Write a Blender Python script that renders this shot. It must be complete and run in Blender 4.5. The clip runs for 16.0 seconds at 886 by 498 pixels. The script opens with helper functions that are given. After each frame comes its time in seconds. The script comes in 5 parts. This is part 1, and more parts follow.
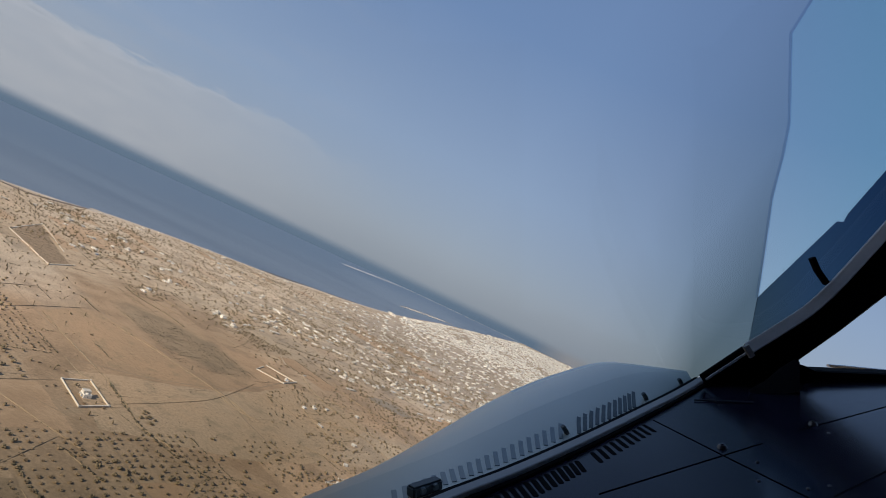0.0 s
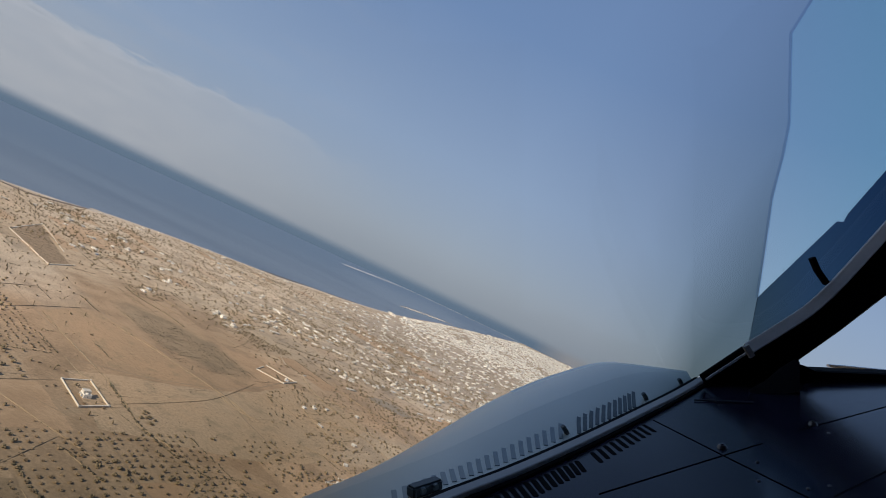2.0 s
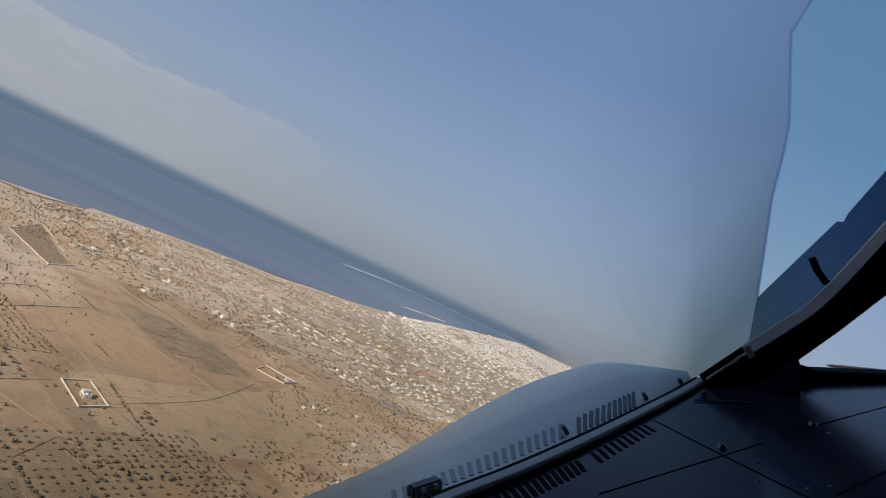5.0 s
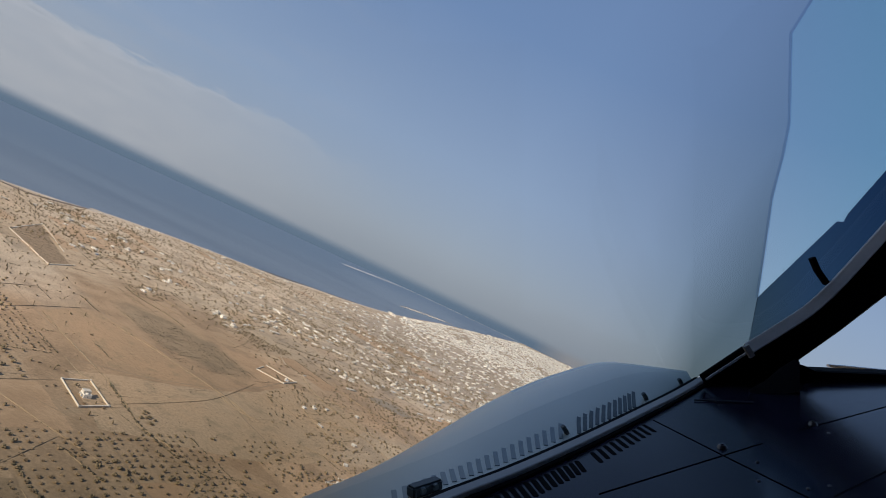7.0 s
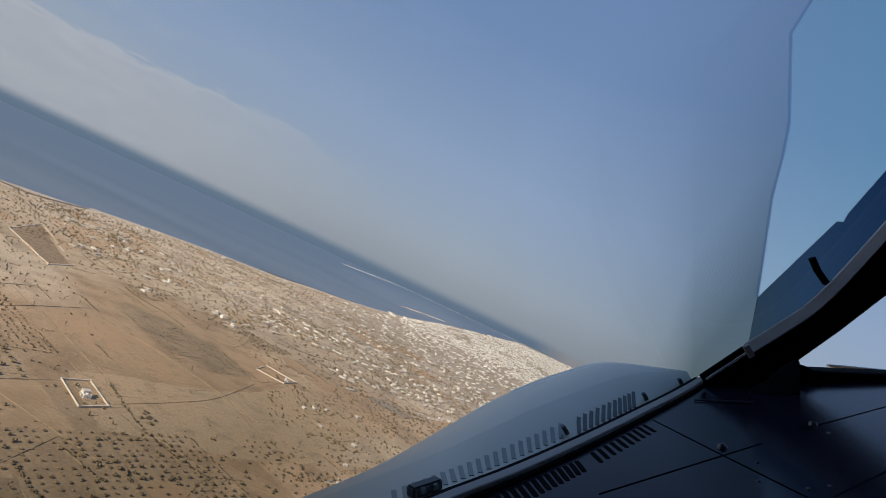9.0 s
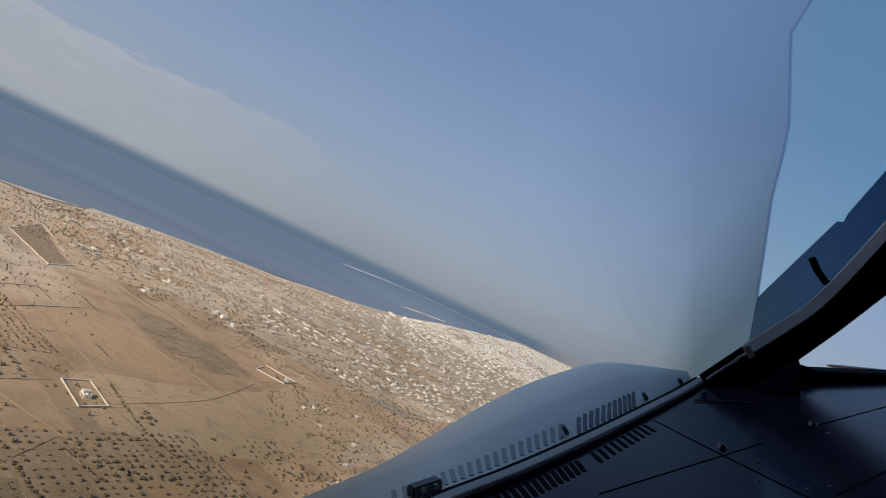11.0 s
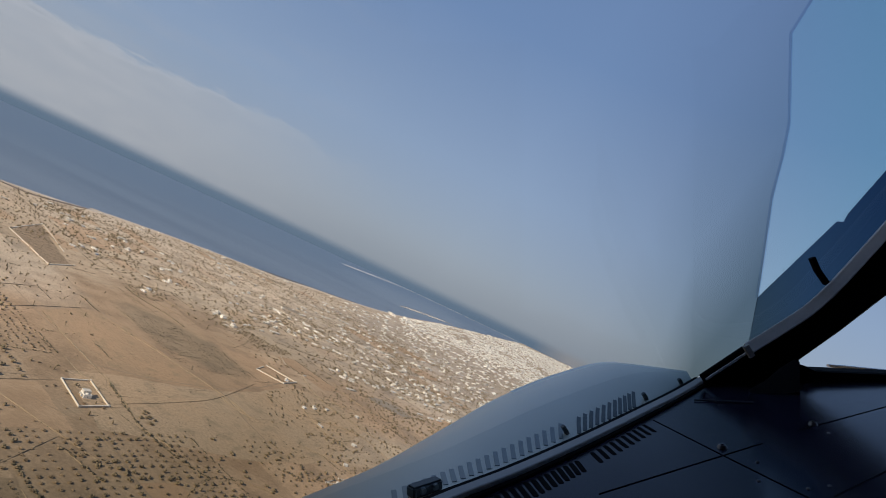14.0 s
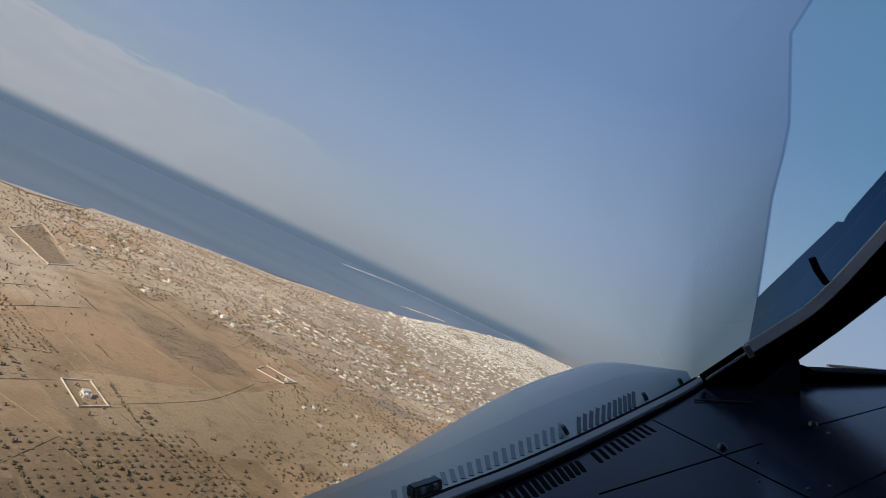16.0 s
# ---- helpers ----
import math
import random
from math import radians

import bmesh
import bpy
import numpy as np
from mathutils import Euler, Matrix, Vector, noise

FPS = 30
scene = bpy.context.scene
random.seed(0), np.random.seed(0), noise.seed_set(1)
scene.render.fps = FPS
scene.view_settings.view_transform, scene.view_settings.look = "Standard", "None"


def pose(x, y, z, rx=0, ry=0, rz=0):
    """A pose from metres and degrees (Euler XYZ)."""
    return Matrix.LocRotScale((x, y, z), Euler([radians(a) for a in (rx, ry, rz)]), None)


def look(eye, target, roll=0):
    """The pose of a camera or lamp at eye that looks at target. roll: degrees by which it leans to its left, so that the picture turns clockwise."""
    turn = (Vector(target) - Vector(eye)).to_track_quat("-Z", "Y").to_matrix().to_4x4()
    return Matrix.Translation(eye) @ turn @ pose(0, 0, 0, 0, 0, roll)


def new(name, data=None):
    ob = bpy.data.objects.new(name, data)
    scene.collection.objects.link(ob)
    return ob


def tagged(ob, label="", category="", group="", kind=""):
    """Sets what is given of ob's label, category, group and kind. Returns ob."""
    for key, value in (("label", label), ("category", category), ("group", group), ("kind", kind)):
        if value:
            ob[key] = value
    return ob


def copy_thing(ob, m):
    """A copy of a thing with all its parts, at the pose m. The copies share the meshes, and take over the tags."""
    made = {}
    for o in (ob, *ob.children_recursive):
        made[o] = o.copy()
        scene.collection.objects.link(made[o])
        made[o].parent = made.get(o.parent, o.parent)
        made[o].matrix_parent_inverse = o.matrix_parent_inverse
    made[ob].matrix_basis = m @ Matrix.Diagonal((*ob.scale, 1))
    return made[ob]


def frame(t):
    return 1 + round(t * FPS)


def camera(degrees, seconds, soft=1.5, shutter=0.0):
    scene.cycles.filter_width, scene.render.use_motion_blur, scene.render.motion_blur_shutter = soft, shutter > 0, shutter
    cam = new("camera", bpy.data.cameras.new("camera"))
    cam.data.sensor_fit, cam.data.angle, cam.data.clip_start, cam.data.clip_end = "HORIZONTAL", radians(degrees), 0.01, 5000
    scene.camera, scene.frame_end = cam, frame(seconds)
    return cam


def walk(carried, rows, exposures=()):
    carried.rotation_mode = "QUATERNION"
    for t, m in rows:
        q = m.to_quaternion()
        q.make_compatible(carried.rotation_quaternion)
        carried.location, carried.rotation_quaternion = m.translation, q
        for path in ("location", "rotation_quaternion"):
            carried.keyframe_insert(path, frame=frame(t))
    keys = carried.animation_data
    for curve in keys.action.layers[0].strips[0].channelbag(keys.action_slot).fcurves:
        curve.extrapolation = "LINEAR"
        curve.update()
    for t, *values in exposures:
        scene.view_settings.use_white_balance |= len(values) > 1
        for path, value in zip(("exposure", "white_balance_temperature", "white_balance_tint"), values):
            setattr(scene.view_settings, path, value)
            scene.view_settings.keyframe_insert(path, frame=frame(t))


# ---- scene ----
cam = camera(73.49, 16.0, 0.9)
# the camera is fixed to the flight deck of an aircraft in a steady banked turn; land and sea stand as they lie below it midway through
SEAT = look((-2.28, 329.25, 109.25), (-153.2, 1315.8, 171.8), 25.32)
PATH = [(0.0, SEAT), (8.0, SEAT), (16.0, SEAT)]
walk(cam, PATH)

# ---------------------------------------------------------------- world and sun
SUN_ELEVATION, SUN_FROM = radians(30), radians(244)     # the way towards the sun, anticlockwise from +x
sun_way = Vector((math.cos(SUN_FROM) * math.cos(SUN_ELEVATION), math.sin(SUN_FROM) * math.cos(SUN_ELEVATION), math.sin(SUN_ELEVATION)))
sun = new("sun", bpy.data.lights.new("sun", "SUN"))
sun.data.energy, sun.data.angle, sun.data.color = 5.0, radians(0.6), (1.0, 0.90, 0.76)
sun.rotation_euler = sun_way.to_track_quat("Z", "Y").to_euler()

world = bpy.data.worlds.new("hazy_sky")
scene.world = world
world.use_nodes = True
wn, wl = world.node_tree.nodes, world.node_tree.links
wn.clear()


def wnode(kind, **values):
    n = wn.new(kind)
    for key, value in values.items():
        n.inputs[key.replace("_", " ")].default_value = value
    return n


def wmath(op, a, b=0.0):
    n = wn.new("ShaderNodeMath")
    n.operation = op
    for k, v in enumerate((a, b)):
        if isinstance(v, (int, float)):
            n.inputs[k].default_value = v
        else:
            wl.new(v, n.inputs[k])
    return n.outputs[0]


def wramp(fac, stops):
    n = wn.new("ShaderNodeValToRGB")
    while len(n.color_ramp.elements) < len(stops):
        n.color_ramp.elements.new(0.5)
    for e, (p, c) in zip(n.color_ramp.elements, stops):
        e.position, e.color = p, (*c, 1)
    wl.new(fac, n.inputs[0])
    return n.outputs[0]


def wmix(fac, a, b, mode="MIX"):
    n = wn.new("ShaderNodeMix")
    n.data_type, n.blend_type = "RGBA", mode
    for k, v in ((0, fac), (6, a), (7, b)):
        if isinstance(v, (int, float)):
            n.inputs[k].default_value = v
        elif isinstance(v, tuple):
            n.inputs[k].default_value = (*v, 1)
        else:
            wl.new(v, n.inputs[k])
    return n.outputs[2]


sky = wn.new("ShaderNodeTexSky")
sky.sky_type, sky.sun_disc = "NISHITA", False
sky.sun_elevation, sky.sun_rotation = SUN_ELEVATION, math.pi / 2 - SUN_FROM
sky.air_density, sky.dust_density, sky.ozone_density = 1.0, 2.0, 1.5
way = wn.new("ShaderNodeTexCoord").outputs["Generated"]
split = wn.new("ShaderNodeSeparateXYZ")
wl.new(way, split.inputs[0])
height = split.outputs[2]
# dusty air: grey-blue above the horizon, deeper blue higher up
haze = wramp(wmath("MAXIMUM", height, 0.0), [
    (0.0, (0.305, 0.352, 0.413)), (0.06, (0.305, 0.361, 0.456)), (0.20, (0.262, 0.352, 0.515)), (0.42, (0.162, 0.262, 0.468)), (1.0, (0.102, 0.188, 0.402))])
clear = wmix(1.0, sky.outputs[0], (0.10, 0.10, 0.10), "MULTIPLY")
air = wmix(0.85, clear, haze)
# a bank of thin cloud low in the north-west, with a ragged upper edge and faint streaks above it
place = wn.new("ShaderNodeMapping")
place.inputs["Scale"].default_value = (1.0, 1.0, 5.0)
wl.new(way, place.inputs[0])
cloud = wnode("ShaderNodeTexNoise", Scale=5.0, Detail=8.0, Roughness=0.6)
wl.new(place.outputs[0], cloud.inputs[0])
wisp = wnode("ShaderNodeTexNoise", Scale=16.0, Detail=8.0, Roughness=0.65)
wl.new(place.outputs[0], wisp.inputs[0])
ragged = wmath("ADD", height, wmath("MULTIPLY", wmath("SUBTRACT", cloud.outputs[0], 0.5), 0.09))
ragged = wmath("ADD", ragged, wmath("MULTIPLY", wmath("SUBTRACT", wisp.outputs[0], 0.5), 0.05))
bank = wn.new("ShaderNodeMapRange")
bank.interpolation_type = "SMOOTHSTEP"
bank.inputs["From Min"].default_value, bank.inputs["From Max"].default_value = 0.124, 0.102
wl.new(ragged, bank.inputs[0])
west = wn.new("ShaderNodeMapRange")
west.interpolation_type = "SMOOTHSTEP"
west.inputs["From Min"].default_value, west.inputs["From Max"].default_value = -0.22, -0.72
wl.new(split.outputs[0], west.inputs[0])
body = wmix(wramp(wisp.outputs[0], [(0.35, (0, 0, 0)), (0.7, (1, 1, 1))]), (0.385, 0.412, 0.465), (0.435, 0.456, 0.498))
air = wmix(wmath("MULTIPLY", wmath("MULTIPLY", bank.outputs[0], west.outputs[0]), 0.72), air, body)
rim = wmath("MULTIPLY", wmath("MULTIPLY", bank.outputs[0], wmath("SUBTRACT", 1.0, bank.outputs[0])), wmath("MULTIPLY", west.outputs[0], 1.3))
air = wmix(rim, air, (0.52, 0.53, 0.56))
streak = wramp(cloud.outputs[0], [(0.5, (0, 0, 0)), (0.75, (1, 1, 1))])
air = wmix(wmath("MULTIPLY", wmath("MULTIPLY", streak, west.outputs[0]), 0.25), air, (0.45, 0.46, 0.49))
# sea and low land beyond the built ground, up to the horizon, with distance haze put into their colours
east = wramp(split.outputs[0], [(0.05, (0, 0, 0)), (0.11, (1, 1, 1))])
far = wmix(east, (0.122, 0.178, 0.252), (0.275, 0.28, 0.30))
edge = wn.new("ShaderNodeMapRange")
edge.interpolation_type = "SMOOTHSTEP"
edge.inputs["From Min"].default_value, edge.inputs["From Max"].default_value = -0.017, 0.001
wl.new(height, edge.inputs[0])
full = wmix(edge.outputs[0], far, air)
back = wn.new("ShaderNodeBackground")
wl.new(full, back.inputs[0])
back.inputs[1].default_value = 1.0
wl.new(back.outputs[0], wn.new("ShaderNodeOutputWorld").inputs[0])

# ---------------------------------------------------------------- materials


class Nodes:
    """A node material under construction."""

    def __init__(self, name, rough=0.8, metal=0.0):
        self.mat = bpy.data.materials.new(name)
        self.mat.use_nodes = True
        self.tree = self.mat.node_tree
        self.bsdf = self.tree.nodes["Principled BSDF"]
        self.bsdf.inputs["Roughness"].default_value = rough
        self.bsdf.inputs["Metallic"].default_value = metal

    def link(self, value, socket):
        if isinstance(value, (int, float)):
            socket.default_value = value
        elif isinstance(value, tuple):
            socket.default_value = value if len(value) == len(socket.default_value) else (*value, 1)
        else:
            self.tree.links.new(value, socket)

    def coords(self, turn=0.0, scale=(1, 1, 1)):
        n = self.tree.nodes.new("ShaderNodeMapping")
        n.inputs["Rotation"].default_value = (0, 0, radians(turn))
        n.inputs["Scale"].default_value = scale
        self.link(self.tree.nodes.new("ShaderNodeNewGeometry").outputs["Position"], n.inputs[0])
        return n.outputs[0]

    def noise(self, scale, detail=4.0, rough=0.55, at=None):
        n = self.tree.nodes.new("ShaderNodeTexNoise")
        n.inputs["Scale"].default_value, n.inputs["Detail"].default_value, n.inputs["Roughness"].default_value = scale, detail, rough
        self.link(at or self.coords(), n.inputs["Vector"])
        return n.outputs["Fac"]

    def wave(self, scale, at, distortion=2.0):
        n = self.tree.nodes.new("ShaderNodeTexWave")
        n.inputs["Scale"].default_value, n.inputs["Distortion"].default_value = scale, distortion
        self.link(at, n.inputs["Vector"])
        return n.outputs["Fac"]

    def math(self, op, a, b=0.0, clamp=False):
        n = self.tree.nodes.new("ShaderNodeMath")
        n.operation, n.use_clamp = op, clamp
        self.link(a, n.inputs[0]), self.link(b, n.inputs[1])
        return n.outputs[0]

    def step(self, value, low, high, a=0.0, b=1.0):
        n = self.tree.nodes.new("ShaderNodeMapRange")
        n.interpolation_type = "SMOOTHSTEP"
        for k, v in enumerate((value, low, high, a, b)):
            self.link(v, n.inputs[k])
        return n.outputs[0]

    def mix(self, fac, a, b, mode="MIX"):
        n = self.tree.nodes.new("ShaderNodeMix")
        n.data_type, n.blend_type = "RGBA", mode
        self.link(fac, n.inputs[0]), self.link(a, n.inputs[6]), self.link(b, n.inputs[7])
        return n.outputs[2]

    def scale(self, colour, value):
        n = self.tree.nodes.new("ShaderNodeVectorMath")
        n.operation = "SCALE"
        self.link(colour, n.inputs[0]), self.link(value, n.inputs["Scale"])
        return n.outputs[0]

    def random(self):
        return self.tree.nodes.new("ShaderNodeObjectInfo").outputs["Random"]

    def island(self):
        return self.tree.nodes.new("ShaderNodeNewGeometry").outputs["Random Per Island"]

    def blob(self, x, y, rx, ry, turn, wobble):
        """1 inside an uneven oval of the plan, 0 outside it."""
        c, s = math.cos(radians(turn)), math.sin(radians(turn))
        xyz = self.tree.nodes.new("ShaderNodeSeparateXYZ")
        self.link(self.coords(), xyz.inputs[0])
        dx, dy = self.math("SUBTRACT", xyz.outputs[0], x), self.math("SUBTRACT", xyz.outputs[1], y)
        u = self.math("ADD", self.math("MULTIPLY", dx, c / rx), self.math("MULTIPLY", dy, s / rx))
        v = self.math("ADD", self.math("MULTIPLY", dx, -s / ry), self.math("MULTIPLY", dy, c / ry))
        r = self.math("ADD", self.math("MULTIPLY", u, u), self.math("MULTIPLY", v, v))
        r = self.math("ADD", r, self.math("MULTIPLY", self.math("SUBTRACT", wobble, 0.5), 1.3))
        return self.step(r, 1.45, 0.45)

    def done(self, colour, rough=None, bump=None, depth=0.3, distance=0.1):
        self.link(colour, self.bsdf.inputs["Base Color"])
        if rough is not None:
            self.link(rough, self.bsdf.inputs["Roughness"])
        if bump is not None:
            n = self.tree.nodes.new("ShaderNodeBump")
            n.inputs["Strength"].default_value, n.inputs["Distance"].default_value = depth, distance
            self.link(bump, n.inputs["Height"])
            self.link(n.outputs[0], self.bsdf.inputs["Normal"])
        return self.mat


FIELD_TURN = -27.0        # the lie of the plots, degrees from +x


def soil_material(name, plots):
    """Dry sandy soil with redder, darker and paler stretches; plots: every field has a tone of its own."""
    n = Nodes(name, 0.95)
    n.bsdf.inputs["Specular IOR Level"].default_value = 0.15
    big, mid, fine = n.noise(0.006, 5), n.noise(0.045, 6, 0.6), n.noise(0.6, 6, 0.7)
    c = n.mix(n.step(big, 0.35, 0.65), SAND, CLAY)
    red = n.math("MAXIMUM", n.blob(-185, 690, 170, 105, 125, mid), n.math("MULTIPLY", n.math("MAXIMUM", n.blob(-60, 820, 90, 60, 60, mid), n.blob(-45, 545, 150, 110, 40, mid)), 0.7))
    c = n.mix(n.math("MULTIPLY", red, 0.82), c, RED)
    pale = n.math("MAXIMUM", n.blob(-330, 700, 90, 40, -27, mid), n.blob(90, 480, 150, 150, 20, mid))
    c = n.mix(n.math("MULTIPLY", pale, 0.4), c, PALE)
    dark = n.math("MAXIMUM", n.blob(-202, 726, 62, 28, -14, mid), n.blob(-250, 500, 60, 35, 10, mid))
    c = n.mix(n.math("MULTIPLY", dark, 0.46), c, SCRUB)
    # brown soil, deepened near the eye to stand for the view's dim lower corner
    brown = n.math("MAXIMUM", n.blob(-110, 290, 230, 90, 10, mid), n.math("MULTIPLY", n.math("MAXIMUM", n.math("MULTIPLY", n.blob(-200, 680, 110, 66, 125, mid), 0.5), n.math("MULTIPLY", n.blob(-135, 450, 110, 70, 20, mid), 0.95)), 0.85))
    brown = n.math("MAXIMUM", brown, n.math("MULTIPLY", n.blob(-235, 815, 120, 75, 65, mid), 0.45))
    brown = n.math("MAXIMUM", brown, n.math("MULTIPLY", n.blob(-165, 540, 120, 70, -20, mid), 0.55))
    c = n.mix(n.math("MULTIPLY", brown, 0.66), c, BROWN)
    shore = n.blob(-590, 1120, 60, 300, 28, mid)
    c = n.mix(n.math("MULTIPLY", shore, 0.35), c, PALE)
    town = n.math("MAXIMUM", n.blob(500, 3000, 800, 2100, -8, mid), n.blob(-120, 1380, 150, 260, 15, mid))
    town = n.math("MAXIMUM", town, n.blob(150, 1750, 420, 900, -8, mid))
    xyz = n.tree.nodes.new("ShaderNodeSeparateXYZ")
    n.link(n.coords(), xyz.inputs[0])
    # soil pales and greys with distance: aerial haze put into its colour
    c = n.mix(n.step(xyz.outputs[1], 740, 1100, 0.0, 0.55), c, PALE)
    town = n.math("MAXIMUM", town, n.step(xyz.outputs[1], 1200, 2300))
    c = n.mix(n.math("MULTIPLY", town, 0.85), c, HAZED_TOWNSOIL)
    c = n.scale(c, n.step(mid, 0.3, 0.7, 0.80, 1.18))
    c = n.mix(n.step(mid, 0.53, 0.66, 0.0, 0.5), c, n.mix(0.5, SCRUB, c))
    c = n.scale(c, n.step(fine, 0.25, 0.75, 0.78, 1.18))
    tufts = n.math("MULTIPLY", n.step(n.noise(1.1, 3, 0.6), 0.57, 0.70), n.step(n.noise(0.02, 4), 0.40, 0.62))
    c = n.mix(n.math("MULTIPLY", tufts, 0.55), c, (0.15, 0.12, 0.07))
    if plots:
        tone = n.random()
        c = n.scale(c, n.math("ADD", n.math("MULTIPLY", tone, 0.34), 0.83))
        c = n.mix(n.step(n.math("FRACT", n.math("MULTIPLY", tone, 7.3)), 0.55, 1.0, 0.0, 0.7), c, RED)
        ridges = n.wave(0.35, n.coords(FIELD_TURN), 1.5)
        c = n.scale(c, n.math("ADD", n.math("MULTIPLY", ridges, 0.04), 0.98))
    return n.done(c, bump=fine, depth=0.5, distance=0.25)


def plain_material(name, colour, rough=0.8, metal=0.0, vary=0.25, scale=2.0, per="", bump=0.2, distance=0.02):
    n = Nodes(name, rough, metal)
    a, b = n.noise(scale, 6, 0.6), n.noise(scale * 9, 3)
    v = n.math("ADD", n.math("MULTIPLY", a, vary * 1.4), 1 - vary * 0.9)
    v = n.math("MULTIPLY", v, n.math("ADD", n.math("MULTIPLY", b, vary * 0.5), 1 - vary * 0.25))
    if per:
        v = n.math("MULTIPLY", v, n.math("ADD", n.math("MULTIPLY", n.island() if per == "island" else n.random(), 0.62), 0.62))
    return n.done(n.scale(colour, v), bump=b, depth=bump, distance=distance)


def sea_material():
    n = Nodes("sea_water", 0.28)
    n.bsdf.inputs["IOR"].default_value = 1.33
    n.bsdf.inputs["Specular IOR Level"].default_value = 0.3
    swell = n.noise(0.05, 6, 0.65, n.coords(30, (1, 3, 1)))
    band = n.noise(0.0016, 3, 0.45, n.coords(-68, (0.35, 2.2, 1)))
    c = n.mix(n.step(band, 0.30, 0.70), (0.118, 0.152, 0.190), (0.195, 0.228, 0.264))
    c = n.mix(n.math("MULTIPLY", n.blob(-560, 3400, 330, 1100, 12, band), 0.75), c, (0.25, 0.285, 0.32))
    shoal = n.noise(0.012, 5)
    xyz = n.tree.nodes.new("ShaderNodeSeparateXYZ")
    n.link(n.coords(), xyz.inputs[0])
    offshore = n.math("ADD", n.math("MULTIPLY", xyz.outputs[0], -0.9), n.math("MULTIPLY", xyz.outputs[1], 0.42))
    c = n.mix(n.step(n.math("ADD", offshore, n.math("MULTIPLY", band, 900)), 900, 3000), c, (0.110, 0.157, 0.212))
    c = n.mix(n.step(shoal, 0.5, 0.75, 0.0, 0.2), c, (0.16, 0.185, 0.215))
    return n.done(c, rough=0.42, bump=swell, depth=0.12, distance=0.3)


SAND, CLAY, RED, PALE = (0.490, 0.374, 0.246), (0.470, 0.338, 0.214), (0.440, 0.280, 0.158), (0.62, 0.50, 0.36)
SCRUB, BROWN, HAZED_TOWNSOIL = (0.20, 0.168, 0.11), (0.26, 0.20, 0.126), (0.44, 0.36, 0.275)
M_SOIL, M_PLOT = soil_material("dry_soil", False), soil_material("field_soil", True)
M_SEA = sea_material()
M_TRACK = plain_material("pale_dirt_track", (0.34, 0.245, 0.15), 0.95, vary=0.35, scale=0.3)
M_SPIT = plain_material("white_sand_spit", (0.80, 0.74, 0.66), 0.95, vary=0.2, scale=0.05)
M_BEACH = plain_material("pale_beach_sand", (0.56, 0.46, 0.35), 0.95, vary=0.3, scale=0.08)
M_BANK = plain_material("pale_earth_bank", (0.31, 0.225, 0.135), 0.95, vary=0.4, scale=0.4)
M_FALLOW = plain_material("grey_weedy_fallow", (0.33, 0.228, 0.132), 0.95, vary=0.8, scale=0.25)
M_WEED = plain_material("dark_weed_bank", (0.18, 0.135, 0.10), 0.95, vary=0.5, scale=0.1)
M_WHITE = plain_material("whitewash", (0.76, 0.69, 0.58), 0.85, vary=0.22, scale=0.5, per="random")
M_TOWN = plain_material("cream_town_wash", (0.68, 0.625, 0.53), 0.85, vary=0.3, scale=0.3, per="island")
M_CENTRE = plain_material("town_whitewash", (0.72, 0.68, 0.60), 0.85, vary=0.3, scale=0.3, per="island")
M_WALL = plain_material("limewashed_wall", (0.66, 0.57, 0.44), 0.9, vary=0.3, scale=0.6)
M_STONE = plain_material("dry_stone", (0.42, 0.33, 0.24), 0.95, vary=0.4, scale=0.8)
M_ROOF = plain_material("flat_roof_screed", (0.60, 0.56, 0.50), 0.9, vary=0.35, scale=0.7)
M_GREYSOIL = plain_material("grey_dry_pond", (0.31, 0.25, 0.18), 0.95, vary=0.2, scale=0.1)
M_ASH = plain_material("burnt_weedy_soil", (0.235, 0.178, 0.12), 0.95, vary=0.6, scale=0.4)
M_GREY = plain_material("grey_sheet_roof", (0.42, 0.45, 0.48), 0.5, vary=0.2, scale=1.5)
M_GLASS = plain_material("dark_window", (0.03, 0.04, 0.05), 0.15, vary=0.1)
M_BLUE = plain_material("blue_painted_wood", (0.08, 0.22, 0.42), 0.5, vary=0.2)
M_LEAF = plain_material("olive_leaves", (0.33, 0.228, 0.125), 0.75, vary=0.5, scale=1.2, per="random", bump=0.6, distance=0.1)
M_LEAVES = plain_material("olive_grove_leaves", (0.245, 0.182, 0.10), 0.75, vary=0.5, scale=1.2, per="island", bump=0.6, distance=0.1)
M_SCRUB = plain_material("dry_scrub", (0.115, 0.092, 0.056), 0.9, vary=0.5, scale=1.0, per="island")
M_HEDGE = plain_material("cactus_hedge", (0.165, 0.132, 0.075), 0.8, vary=0.5, scale=0.8, per="island")
M_BARK = plain_material("olive_bark", (0.16, 0.12, 0.085), 0.9, vary=0.4, scale=4.0)
M_ROCK = plain_material("breakwater_rock", (0.34, 0.31, 0.28), 0.9, vary=0.4, scale=0.5, per="island")

# ---------------------------------------------------------------- builders


def mesh_object(name, bm, material, parent=None, smooth=False):
    me = bpy.data.meshes.new(name)
    bm.to_mesh(me)
    bm.free()
    me.materials.append(material)
    if smooth:
        me.polygons.foreach_set("use_smooth", [True] * len(me.polygons))
    ob = new(name, me)
    if parent is not None:
        ob.parent = parent
    return ob


def part(name, bm, material, parent, label=""):
    return tagged(mesh_object(name, bm, material, parent), label)


def thing(name, m, label, category, group="", kind=""):
    ob = new(name)
    ob.empty_display_size = 0.3
    ob.matrix_basis = m
    return tagged(ob, label, category, group, kind)


